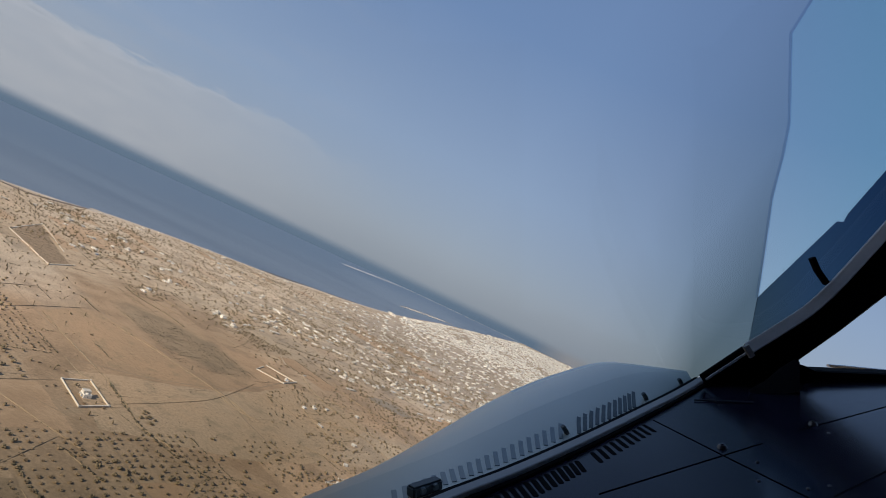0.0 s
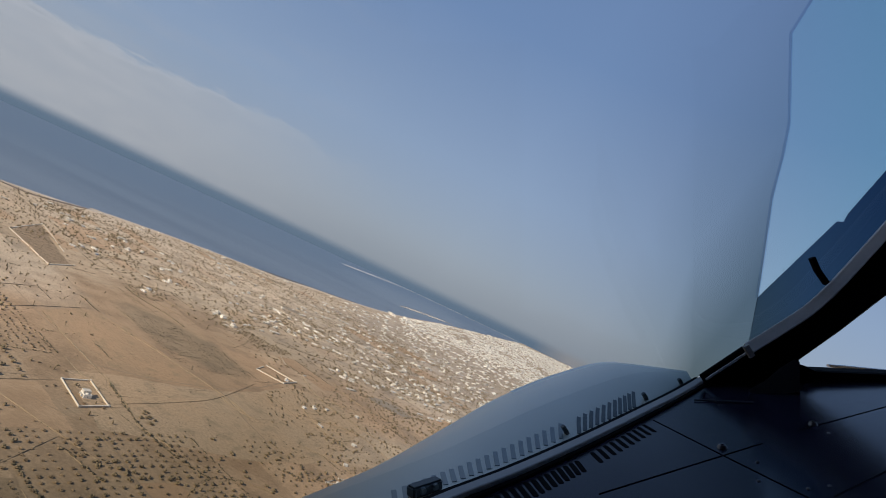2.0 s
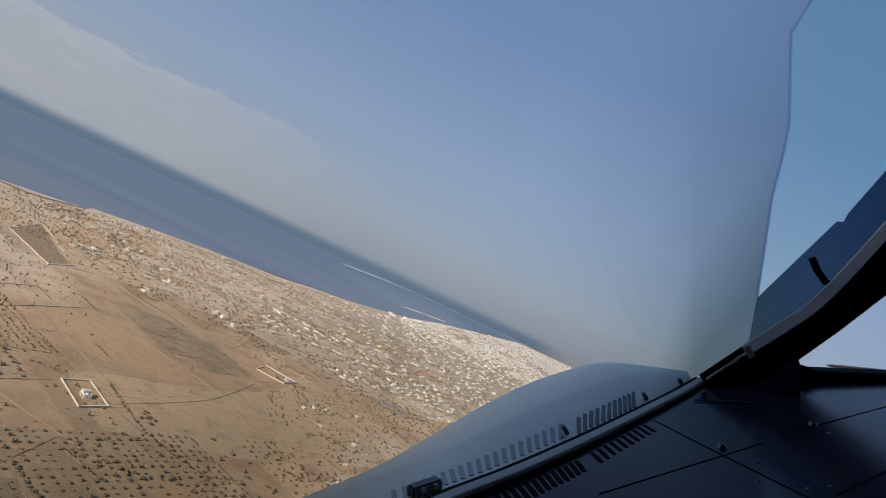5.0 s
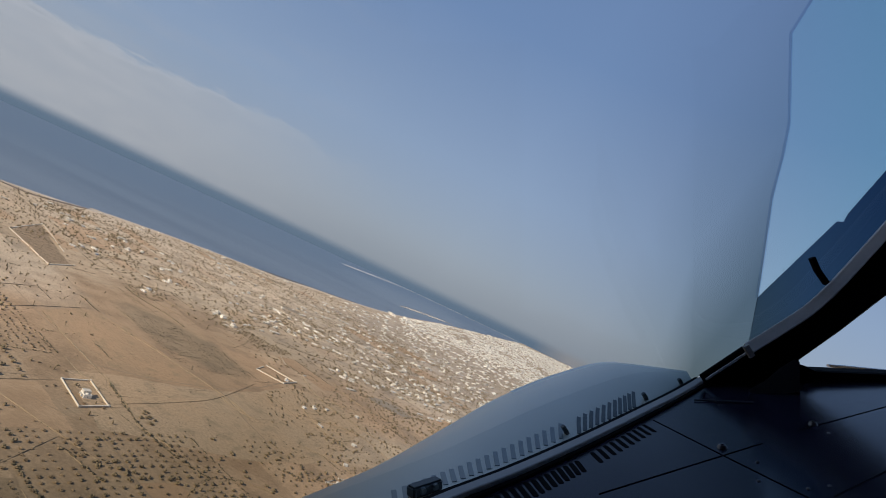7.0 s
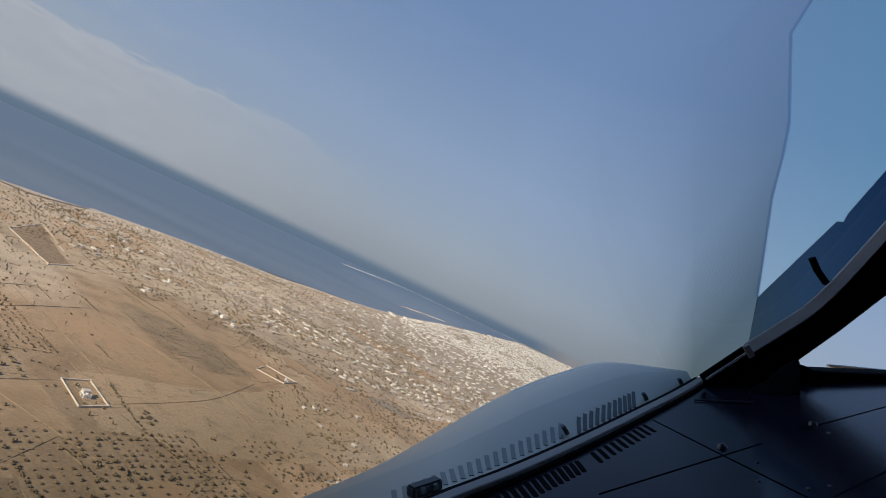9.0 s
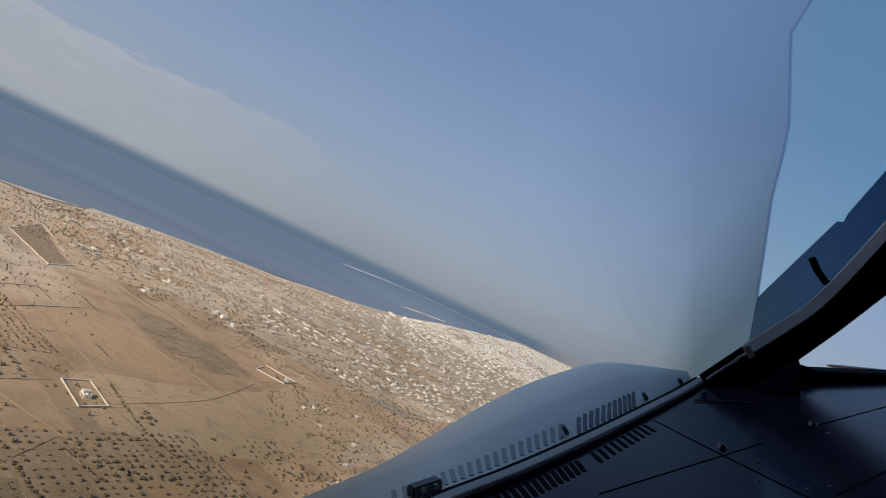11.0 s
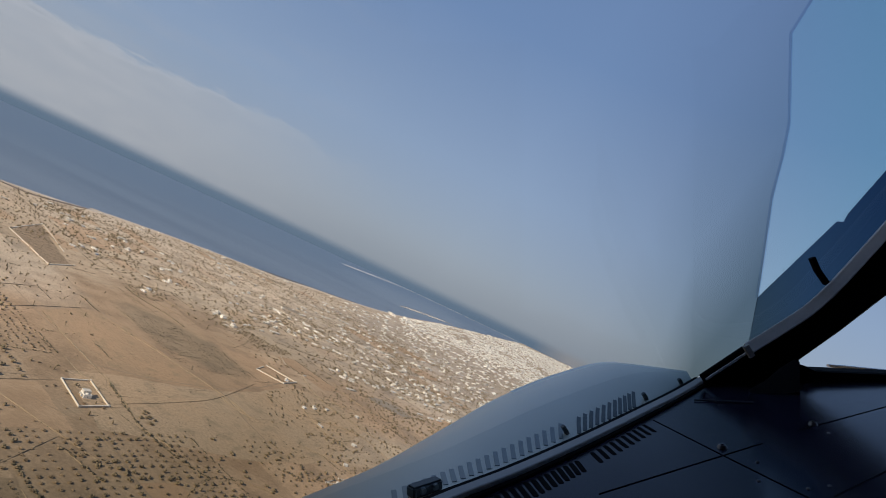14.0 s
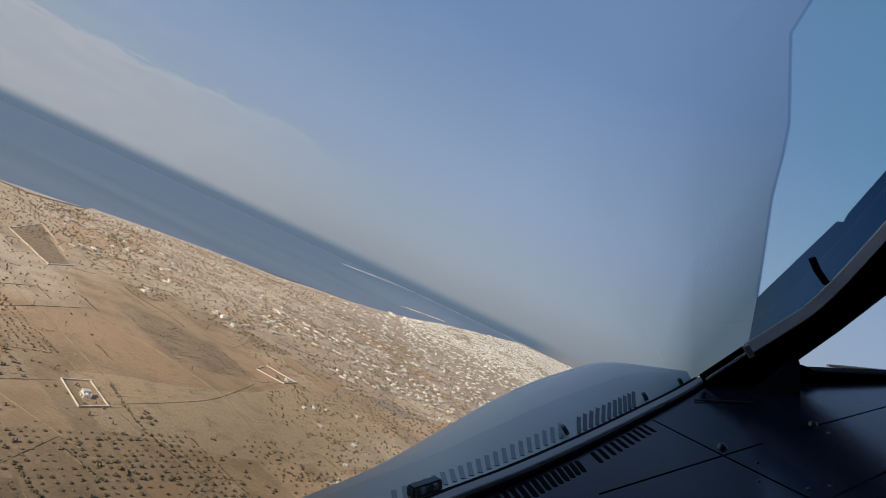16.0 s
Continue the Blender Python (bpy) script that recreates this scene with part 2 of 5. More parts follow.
def box(bm, x0, y0, z0, x1, y1, z1, bevel=0.0):
    made = bmesh.ops.create_cube(bm, size=1.0, matrix=Matrix.LocRotScale(((x0 + x1) / 2, (y0 + y1) / 2, (z0 + z1) / 2), None, (x1 - x0, y1 - y0, z1 - z0)))
    if bevel:
        edges = {e for v in made["verts"] for e in v.link_edges}
        bmesh.ops.bevel(bm, geom=list(edges), offset=bevel, segments=1, affect="EDGES")
    return bm


def boxes(*rows):
    bm = bmesh.new()
    for r in rows:
        box(bm, *r)
    return bm


def merged(name, templates, rows, material):
    """One mesh out of many placed copies; templates: (verts, triangles); rows: (template, x, y, z, turn, sx, sy, sz)."""
    verts, tris, start = [], [], 0
    rows = np.asarray(rows, dtype=float)
    for k, (tv, tf) in enumerate(templates):
        r = rows[rows[:, 0] == k]
        if not len(r):
            continue
        c, s = np.cos(r[:, 4])[:, None], np.sin(r[:, 4])[:, None]
        x, y, z = tv[None, :, 0] * r[:, 5:6], tv[None, :, 1] * r[:, 6:7], tv[None, :, 2] * r[:, 7:8]
        v = np.stack([c * x - s * y + r[:, 1:2], s * x + c * y + r[:, 2:3], z + r[:, 3:4]], -1).reshape(-1, 3)
        f = (tf[None] + (np.arange(len(r)) * len(tv))[:, None, None]).reshape(-1, 3) + start
        start += len(v)
        verts.append(v), tris.append(f)
    v, f = np.concatenate(verts), np.concatenate(tris).astype(np.int32)
    me = bpy.data.meshes.new(name)
    me.vertices.add(len(v)), me.loops.add(f.size), me.polygons.add(len(f))
    me.vertices.foreach_set("co", v.astype(np.float32).ravel())
    me.loops.foreach_set("vertex_index", f.ravel())
    me.polygons.foreach_set("loop_start", np.arange(0, f.size, 3, dtype=np.int32))
    me.update(calc_edges=True)
    me.materials.append(material)
    return new(name, me)


def template(bm):
    bmesh.ops.triangulate(bm, faces=bm.faces[:])
    bm.verts.ensure_lookup_table()
    out = np.array([v.co[:] for v in bm.verts]), np.array([[v.index for v in f.verts] for f in bm.faces])
    bm.free()
    return out


def clump(bm, rng, x, y, z, r, squash=0.8, jitter=0.25):
    made = bmesh.ops.create_icosphere(bm, subdivisions=1, radius=r)
    for v in made["verts"]:
        v.co = Vector((v.co.x, v.co.y, v.co.z * squash)) * (1 + rng.uniform(-jitter, jitter)) + Vector((x, y, z))


def ribbon(name, points, width, z, material, seed, lift=0.0):
    """A track of uneven edges along a line of the plan; lift: the height of its middle, for a bank of earth."""
    rng = random.Random(seed)
    line = smooth_line(points, 3.0 if lift else 6.0)
    bm = bmesh.new()
    last = None
    for k, p in enumerate(line):
        d = (line[min(k + 1, len(line) - 1)] - line[max(k - 1, 0)]).normalized()
        side = Vector((-d.y, d.x))
        taper = min(1.0, 0.25 + 0.15 * min(k, len(line) - 1 - k))
        a, b = p + side * width * taper * rng.uniform(0.38, 0.6), p - side * width * taper * rng.uniform(0.38, 0.6)
        pair = [bm.verts.new((a.x, a.y, z)), bm.verts.new((b.x, b.y, z))]
        if lift:
            pair.insert(1, bm.verts.new((p.x, p.y, z + lift * taper * rng.uniform(0.4, 1.1))))
        if last:
            for j in range(len(pair) - 1):
                bm.faces.new((last[j], last[j + 1], pair[j + 1], pair[j]))
        last = pair
    bmesh.ops.recalc_face_normals(bm, faces=bm.faces[:])
    return mesh_object(name, bm, material)


def smooth_line(points, step):
    pts = [Vector(p) for p in points]
    out = []
    for k in range(len(pts) - 1):
        p0, p1, p2, p3 = pts[max(k - 1, 0)], pts[k], pts[k + 1], pts[min(k + 2, len(pts) - 1)]
        n = max(1, int((p2 - p1).length / step))
        for j in range(n):
            t = j / n
            out.append(0.5 * (2 * p1 + (p2 - p0) * t + (2 * p0 - 5 * p1 + 4 * p2 - p3) * t * t + (3 * p1 - p0 - 3 * p2 + p3) * t ** 3))
    return out + [pts[-1]]


# ---------------------------------------------------------------- coast, land and sea
COAST_Y = (-4900, -1500, 0, 500, 780, 914, 983, 1040, 1092, 1106, 1130, 1226, 1292, 1398, 1490, 1600, 1760, 1975, 2216, 2450, 2640, 2760, 2857, 3200, 4040, 4900)
COAST_X = (-2600, -1300, -930, -800, -716, -669, -630, -606, -596, -607, -600, -553, -512, -425, -393, -338, -290, -256, -236, -214, -190, -172, -156, -100, 30, 150)


def coast(y):
    return float(np.interp(y, COAST_Y, COAST_X)) + 5.0 * noise.noise((y * 0.02, 3.1, 0)) + 2.2 * noise.noise((y * 0.11, 7.7, 0))


def land_sheet():
    ys = sorted(set(list(range(-4900, 200, 300)) + list(range(200, 860, 20)) + list(range(860, 3000, 7)) + list(range(3000, 4901, 50))))
    inland = (0, 3, 8, 14, 25, 60, 150, 400, 900, 2000, 4500, 7000)
    heights = (-1.0, -0.45, -0.15, 0, 0, 0, 0, 0, 0, 0, 0, 0)
    bm = bmesh.new()
    last = None
    for y in ys:
        x = coast(y)
        row = [bm.verts.new((min(x + d, 4900.0 + d * 0.01), y, z)) for d, z in zip(inland, heights)]
        if last:
            for k in range(len(row) - 1):
                bm.faces.new((last[k], last[k + 1], row[k + 1], row[k]))
        last = row
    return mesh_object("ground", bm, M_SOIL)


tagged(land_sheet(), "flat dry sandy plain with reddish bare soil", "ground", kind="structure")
bm = bmesh.new()
bmesh.ops.create_circle(bm, cap_ends=True, segments=96, radius=4980)
for v in bm.verts:
    v.co.z = -0.7
tagged(mesh_object("water", bm, M_SEA), "calm blue-grey sea with darker and paler bands", "sea", kind="structure")

# the long sand spit off the coast, the beach and the weed banks
spit = ribbon("sand_spit", [(-1000, 3640), (-955, 4000), (-905, 4350), (-830, 4680), (-640, 4850), (-400, 4905), (-120, 4925), (200, 4930)], 40, -0.4, M_SPIT, 3)
tagged(spit, "long low pale sand spit lying in the sea", "sand spit", kind="structure")
beach = ribbon("beach", [(coast(y) + 7, y) for y in (600, 800, 914, 983, 1040, 1092, 1130, 1180, 1226, 1292, 1398, 1490, 1600, 1760, 1975, 2216, 2450)], 12, 0.06, M_BEACH, 4)
tagged(beach, "narrow pale sandy beach along the shore", "beach", kind="structure")
weed = ribbon("weed_bank", [(-680, 900), (-640, 958), (-610, 972), (-594, 984), (-592, 1019), (-592, 1053), (-596, 1088)], 11, 0.10, M_WEED, 5)
tagged(weed, "dark bank of dry seaweed along the shore", "seaweed bank", kind="structure")
weed = ribbon("weed_bank", [(-452, 1372), (-400, 1480), (-352, 1580), (-318, 1660)], 10, -0.3, M_WEED, 6)
tagged(weed, "dark bank of dry seaweed along the shore", "seaweed bank", kind="structure")

# ---------------------------------------------------------------- plots of land
TURN = radians(FIELD_TURN)
E1, E2 = Vector((math.cos(TURN), math.sin(TURN))), Vector((-math.sin(TURN), math.cos(TURN)))
ORIGIN = Vector((-150, 600))


def to_plan(u, v):
    return ORIGIN + E1 * u + E2 * v


def inside(p, corners):
    hit = False
    for k in range(len(corners)):
        (x0, y0), (x1, y1) = corners[k - 1], corners[k]
        if (y0 > p[1]) != (y1 > p[1]) and p[0] < (x1 - x0) * (p[1] - y0) / (y1 - y0) + x0:
            hit = not hit
    return hit


BARE = [(-330, 765), (-262, 792), (-225, 800), (-180, 785), (-125, 795), (-75, 775), (-40, 740), (-55, 660), (-80, 600), (-135, 575), (-165, 592), (-230, 610), (-330, 690)]
REDFIELDS = [(-219, 849), (-221, 922), (-193, 925), (-165, 884), (-185, 852)]
SCRUBLAND = [(-254, 712), (-250, 764), (-215, 767), (-145, 745), (-155, 684), (-196, 695)]
GROVES = [(-330, 640), (-250, 640), (-150, 560), (-80, 590), (20, 700), (140, 860), (260, 900), (330, 700), (300, 200), (60, 60), (-240, 120), (-420, 420)]
NORTH = [(-640, 960), (-560, 1160), (-430, 1360), (-260, 1100), (-270, 930), (-280, 840), (-270, 790), (-330, 770), (-470, 830), (-640, 860)]


def plot_kind(p, rng):
    r = rng.random()
    if inside(p, SCRUBLAND):
        return "scrub"
    if inside(p, BARE) or inside(p, REDFIELDS):
        return "bare"
    if -340 < p.x < -150 and 770 < p.y < 930:
        return "sparse" if r < 0.75 else "bare"
    if inside(p, GROVES):
        return "grove" if r < 0.88 else "sparse" if r < 0.95 else "bare"
    if inside(p, NORTH):
        return "sparse" if r < 0.5 else "mixed" if r < 0.6 else "bare"
    return "grove" if r < 0.22 else "mixed" if r < 0.45 else "sparse" if r < 0.9 else "bare"


plots = []


def divide(u0, v0, u1, v1, rng):
    w, h = u1 - u0, v1 - v0
    limit = rng.uniform(900, 3600)
    if w * h > limit or max(w, h) > 95:
        k = rng.uniform(0.36, 0.64)
        if w * 0.62 > h:
            divide(u0, v0, u0 + w * k, v1, rng), divide(u0 + w * k, v0, u1, v1, rng)
        else:
            divide(u0, v0, u1, v0 + h * k, rng), divide(u0, v0 + h * k, u1, v1, rng)
    else:
        plots.append((u0, v0, u1, v1))


divide(-620, -560, 560, 640, random.Random(11))

olives, bushes, hedges, cypresses = [], [], [], []     # (x, y, size) in the plan
plot_rng = random.Random(5)
field_meshes = 0
for u0, v0, u1, v1 in plots:
    centre = to_plan((u0 + u1) / 2, (v0 + v1) / 2)
    if centre.x - coast(centre.y) < 45 or centre.y > 1330 or centre.y < 60 or centre.x > 330:
        continue
    kind = plot_kind(centre, plot_rng)
    tilt = plot_rng.gauss(0, 1.6)
    # the tilled sheet of the plot
    bm = bmesh.new()
    ring = []
    sides = ((u0, v0, u1, v0), (u1, v0, u1, v1), (u1, v1, u0, v1), (u0, v1, u0, v0))
    for a, b, c, d in sides:
        n = max(2, int(math.hypot(c - a, d - b) / 9))
        for k in range(n):
            t = k / n
            p = to_plan(a + (c - a) * t + plot_rng.uniform(-0.9, 0.9), b + (d - b) * t + plot_rng.uniform(-0.9, 0.9))
            ring.append(bm.verts.new((p.x, p.y, 0.03 + 0.004 * (len(ring) % 2))))
    bm.faces.new(ring)
    bmesh.ops.recalc_face_normals(bm, faces=bm.faces[:])
    if kind != "scrub" and plot_rng.random() < 0.62 and not (kind == "bare" and inside(centre, BARE)):
        tagged(mesh_object("field", bm, M_PLOT), "tilled plot of dry reddish soil", "field", kind="structure")
        field_meshes += 1
    else:
        bm.free()
    # trees in rows
    if kind in ("grove", "sparse", "mixed"):
        gap = plot_rng.uniform(4.0, 5.4) * (1.0 if kind == "grove" else 1.6)
        lost = {"grove": 0.08, "sparse": 0.42, "mixed": 0.35}[kind]
        slack = {"grove": 0.4, "sparse": 2.4, "mixed": 2.0}[kind]
        size = plot_rng.uniform(0.5, 0.85)
        a = u0 + gap * 0.5
        while a < u1 - 1.5:
            b = v0 + gap * 0.5
            while b < v1 - 1.5:
                if plot_rng.random() > lost:
                    p = to_plan(a + plot_rng.gauss(0, slack), b + plot_rng.gauss(0, slack))
                    s = size * plot_rng.uniform(0.65, 1.25)
                    if kind == "mixed" and plot_rng.random() < 0.35:
                        cypresses.append((p.x, p.y, s))
                    else:
                        olives.append((p.x, p.y, s))
                b += gap
            a += gap
    if kind == "scrub":
        for _ in range(int((u1 - u0) * (v1 - v0) / 2.6)):
            p = to_plan(plot_rng.uniform(u0, u1), plot_rng.uniform(v0, v1))
            bushes.append((p.x, p.y, plot_rng.uniform(0.3, 0.7) * (1.3 if plot_rng.random() < 0.2 else 0.7)))
    if kind == "bare":
        for _ in range(int((u1 - u0) * (v1 - v0) / 24)):
            p = to_plan(plot_rng.uniform(u0, u1), plot_rng.uniform(v0, v1))
            bushes.append((p.x, p.y, plot_rng.uniform(0.18, 0.5) * (1.8 if plot_rng.random() < 0.06 else 1)))
    # hedges on some of the bounds
    for a, b, c, d in sides[:2]:
        far = inside(centre, BARE)
        if plot_rng.random() < (0.10 if far else 0.32):
            n = int(math.hypot(c - a, d - b) / 0.9)
            start = plot_rng.uniform(0, 0.3)
            for k in range(int(n * start), int(n * plot_rng.uniform(0.6, 1.0))):
                p = to_plan(a + (c - a) * k / n + plot_rng.gauss(0, 0.2), b + (d - b) * k / n + plot_rng.gauss(0, 0.3))
                hedges.append((p.x, p.y, plot_rng.uniform(0.45, 0.85)))

    # low banks of earth on others
    for a, b, c, d in sides[1:3]:
        if plot_rng.random() < (0.12 if inside(centre, BARE) else 0.42 if inside(centre, NORTH) else 0.2):
            k0, k1 = plot_rng.uniform(0, 0.25), plot_rng.uniform(0.6, 1.0)
            ends = [to_plan(a + (c - a) * k, b + (d - b) * k) for k in (k0, (k0 + k1) / 2, k1)]
            tagged(ribbon("earth_bank", ends, plot_rng.uniform(0.5, 0.9), 0.035, M_BANK, field_meshes, 0.28), "low pale bank of earth between two plots", "earth bank", kind="structure")

# single hedges and tree lines that stand out
LINES = [
    [(-97, 372), (-86, 355), (-92, 341), (-107, 330)], [(-75, 426), (-67, 487), (-64, 505)], [(-79, 400), (-75, 426)],
    [(-91, 314), (-67, 308), (-20, 303)], [(-205, 289), (-198, 303), (-170, 312)], [(-163, 602), (-129, 579), (-106, 570), (-85, 567)],
    [(-128, 533), (-105, 527)], [(-126, 510), (-108, 503)], [(-115, 405), (-100, 403)], [(-296, 784), (-275, 775), (-246, 769), (-222, 759)],
    [(-188, 862), (-160, 880), (-140, 905)], [(-25, 560), (5, 590), (30, 640)], [(10, 620), (60, 690), (95, 740)],
]
for k, line in enumerate(LINES):
    rng = random.Random(100 + k)
    for p in smooth_line(line, 0.8):
        hedges.append((p.x + rng.gauss(0, 0.35), p.y + rng.gauss(0, 0.35), rng.uniform(0.6, 1.1)))

# the bounds of the plots beyond the open fields: thin hedges and low banks
PLOT_HEDGES = [
    [(-298, 798), (-274, 788), (-242, 785)], [(-294, 772), (-261, 761), (-251, 759)], [(-388, 863), (-327, 836)], [(-321, 828), (-327, 876)],
    [(-240, 823), (-227, 818), (-229, 826)], [(-216, 845), (-221, 885), (-219, 893)], [(-269, 911), (-241, 899), (-224, 889)], [(-211, 830), (-196, 824), (-178, 818), (-168, 823)],
    [(-185, 773), (-188, 793), (-195, 821)], [(-187, 792), (-171, 800)], [(-461, 881), (-411, 852)], [(-270, 911), (-236, 892)],
    [(-227, 851), (-214, 849), (-221, 925)], [(-193, 881), (-183, 879), (-162, 883)], [(-184, 834), (-163, 831)],
]
PLOT_HEDGES += [
    [(-196, 823), (-174, 816)], [(-260, 917), (-251, 945), (-255, 1010)], [(-123, 492), (-102, 481)], [(-119, 501), (-101, 494), (-85, 486)],
    [(-117, 471), (-106, 466)], [(-137, 578), (-119, 574), (-99, 572)], [(-70, 528), (-79, 548), (-80, 578)], [(-52, 551), (-57, 572)],
    [(-104, 770), (-63, 777)], [(-73, 823), (-13, 733)], [(-74, 638), (-78, 656)],
]
PLOT_BANKS = [
    [(-390, 840), (-347, 823), (-305, 800)], [(-308, 780), (-306, 791), (-301, 798)], [(-305, 789), (-291, 783), (-260, 773), (-226, 762)], [(-282, 765), (-256, 757)],
    [(-322, 829), (-283, 814)], [(-281, 812), (-286, 835)], [(-321, 846), (-306, 839)], [(-281, 812), (-262, 806), (-251, 805)],
    [(-239, 788), (-227, 785)], [(-227, 785), (-225, 769)], [(-252, 833), (-246, 838), (-228, 845), (-216, 845)], [(-276, 836), (-258, 829)],
    [(-285, 857), (-271, 851)], [(-184, 823), (-184, 846)], [(-337, 798), (-335, 809)], [(-384, 901), (-365, 891), (-319, 877)],
]
PLOT_BANKS += [
    [(-343, 883), (-374, 927)], [(-506, 968), (-420, 920)], [(-586, 949), (-512, 904)], [(-429, 1001), (-384, 981)],
    [(-516, 1164), (-346, 1047)], [(-250, 757), (-249, 770)], [(-235, 890), (-220, 886)], [(-234, 859), (-221, 856)],
    [(-180, 841), (-165, 839)], [(-192, 883), (-193, 909)], [(-162, 883), (-164, 906)], [(-272, 1047), (-261, 1051)],
    [(-180, 1038), (-163, 1048)], [(-183, 536), (-172, 577)], [(-179, 545), (-132, 539), (-108, 536)], [(-134, 538), (-128, 505)],
    [(-135, 796), (-101, 754), (-90, 770)], [(-101, 754), (-53, 733), (-20, 742)], [(-50, 862), (-22, 896)], [(-120, 830), (-90, 800), (-60, 790)], [(-95, 700), (-60, 720), (-30, 700)],
    [(-80, 578), (-53, 587)], [(-106, 561), (-82, 576)], [(-77, 652), (-53, 653), (-28, 643)],
]
for k, line in enumerate(PLOT_HEDGES):
    rng = random.Random(200 + k)
    for p in smooth_line(line, 0.5):
        if rng.random() < 0.92:
            hedges.append((p.x + rng.gauss(0, 0.3), p.y + rng.gauss(0, 0.3), rng.uniform(0.22, 0.55)))
for k, line in enumerate(PLOT_BANKS):
    tagged(ribbon("earth_bank", line, 0.5, 0.045, M_BANK, 300 + k, 0.4), "low pale bank of earth between two plots", "earth bank", kind="structure")
    rng = random.Random(300 + k)
    for p in smooth_line(line, 1.4):
        if rng.random() < 0.4:
            hedges.append((p.x + rng.gauss(0, 0.3), p.y + rng.gauss(0, 0.3), rng.uniform(0.2, 0.45)))
# thin dark lines of weeds along the old field bounds
WEED_LINES = [
    [(-246, 645), (-210, 626), (-170, 606)], [(-231, 685), (-179, 676), (-123, 660), (-105, 647)], [(-252, 622), (-253, 646), (-252, 692)],
    [(-146, 584), (-138, 616), (-132, 653), (-136, 712)], [(-139, 718), (-125, 759)], [(-285, 637), (-285, 681)],
]
for k, line in enumerate(WEED_LINES):
    tagged(ribbon("earth_bank", line, 0.45, 0.05, M_BANK, 500 + k, 0.35), "low pale bank of earth between two fields", "earth bank", kind="structure")
    rng = random.Random(500 + k)
    for p in smooth_line(line, 0.7):
        if rng.random() < 0.6:
            bushes.append((p.x + rng.gauss(0, 0.3), p.y + rng.gauss(0, 0.3), rng.uniform(0.2, 0.5)))
# hedges between the near groves
GROVE_HEDGES = [
    [(-148, 483), (-107, 460), (-83, 448)], [(-105, 417), (-90, 410)], [(-143, 464), (-118, 447), (-101, 440)], [(-55, 513), (-79, 540), (-85, 566), (-76, 579)],
    [(-54, 556), (-48, 525)], [(-63, 463), (-67, 502)], [(-100, 484), (-98, 458)], [(-152, 469), (-142, 493)], [(-42, 609), (-1, 631)],
]
for k, line in enumerate(GROVE_HEDGES):
    rng = random.Random(600 + k)
    for p in smooth_line(line, 0.5):
        if rng.random() < 0.85:
            hedges.append((p.x + rng.gauss(0, 0.3), p.y + rng.gauss(0, 0.3), rng.uniform(0.25, 0.65)))
rng = random.Random(63)
bm = bmesh.new()
bm.faces.new([bm.verts.new((-96 + 9 * math.cos(a) * rng.uniform(0.75, 1.15), 449 + 11 * math.sin(a) * rng.uniform(0.75, 1.15), 0.19)) for a in [k * math.tau / 30 for k in range(30)]])
tagged(mesh_object("clearing", bm, M_ASH), "dark burnt patch of weedy ground among olives", "clearing", kind="structure")
for _ in range(140):
    bushes.append((rng.gauss(-96, 4.5), rng.gauss(449, 5.5), rng.uniform(0.3, 0.9)))
for _ in range(16):
    olives.append((rng.gauss(-97, 5), rng.gauss(452, 6), rng.uniform(0.5, 0.9)))
# a young grove in close rows
GROVE_ROWS = [(-211, 830), (-196, 824), (-178, 818), (-166, 823), (-160, 845), (-184, 848), (-211, 846)]
rng = random.Random(62)
for i in range(-12, 13):
    for j in range(-8, 9):
        p = Vector((-186, 834)) + E1 * i * 3.4 + E2 * j * 3.4 + Vector((rng.gauss(0, 0.3), rng.gauss(0, 0.3)))
        if inside(p, GROVE_ROWS) and rng.random() < 0.88:
            olives.append((p.x, p.y, rng.uniform(0.5, 0.75)))

# two large fields by the crossing of the tracks: one overgrown with weeds, one of bare reddish earth
def patchy_material(name, one, two, dark):
    """Field soil in two tones that run into one another, with darker weedy patches and fine clods."""
    n = Nodes(name, 0.95)
    n.bsdf.inputs["Specular IOR Level"].default_value = 0.15
    big, mid, fine = n.noise(0.022, 5, 0.6), n.noise(0.11, 6, 0.65), n.noise(0.8, 6, 0.7)
    c = n.mix(n.step(big, 0.38, 0.62), one, two)
    c = n.mix(n.step(mid, 0.50, 0.64, 0.0, 0.75), c, dark)
    c = n.scale(c, n.step(fine, 0.25, 0.75, 0.72, 1.25))
    return n.done(c, bump=fine, depth=0.5, distance=0.25)


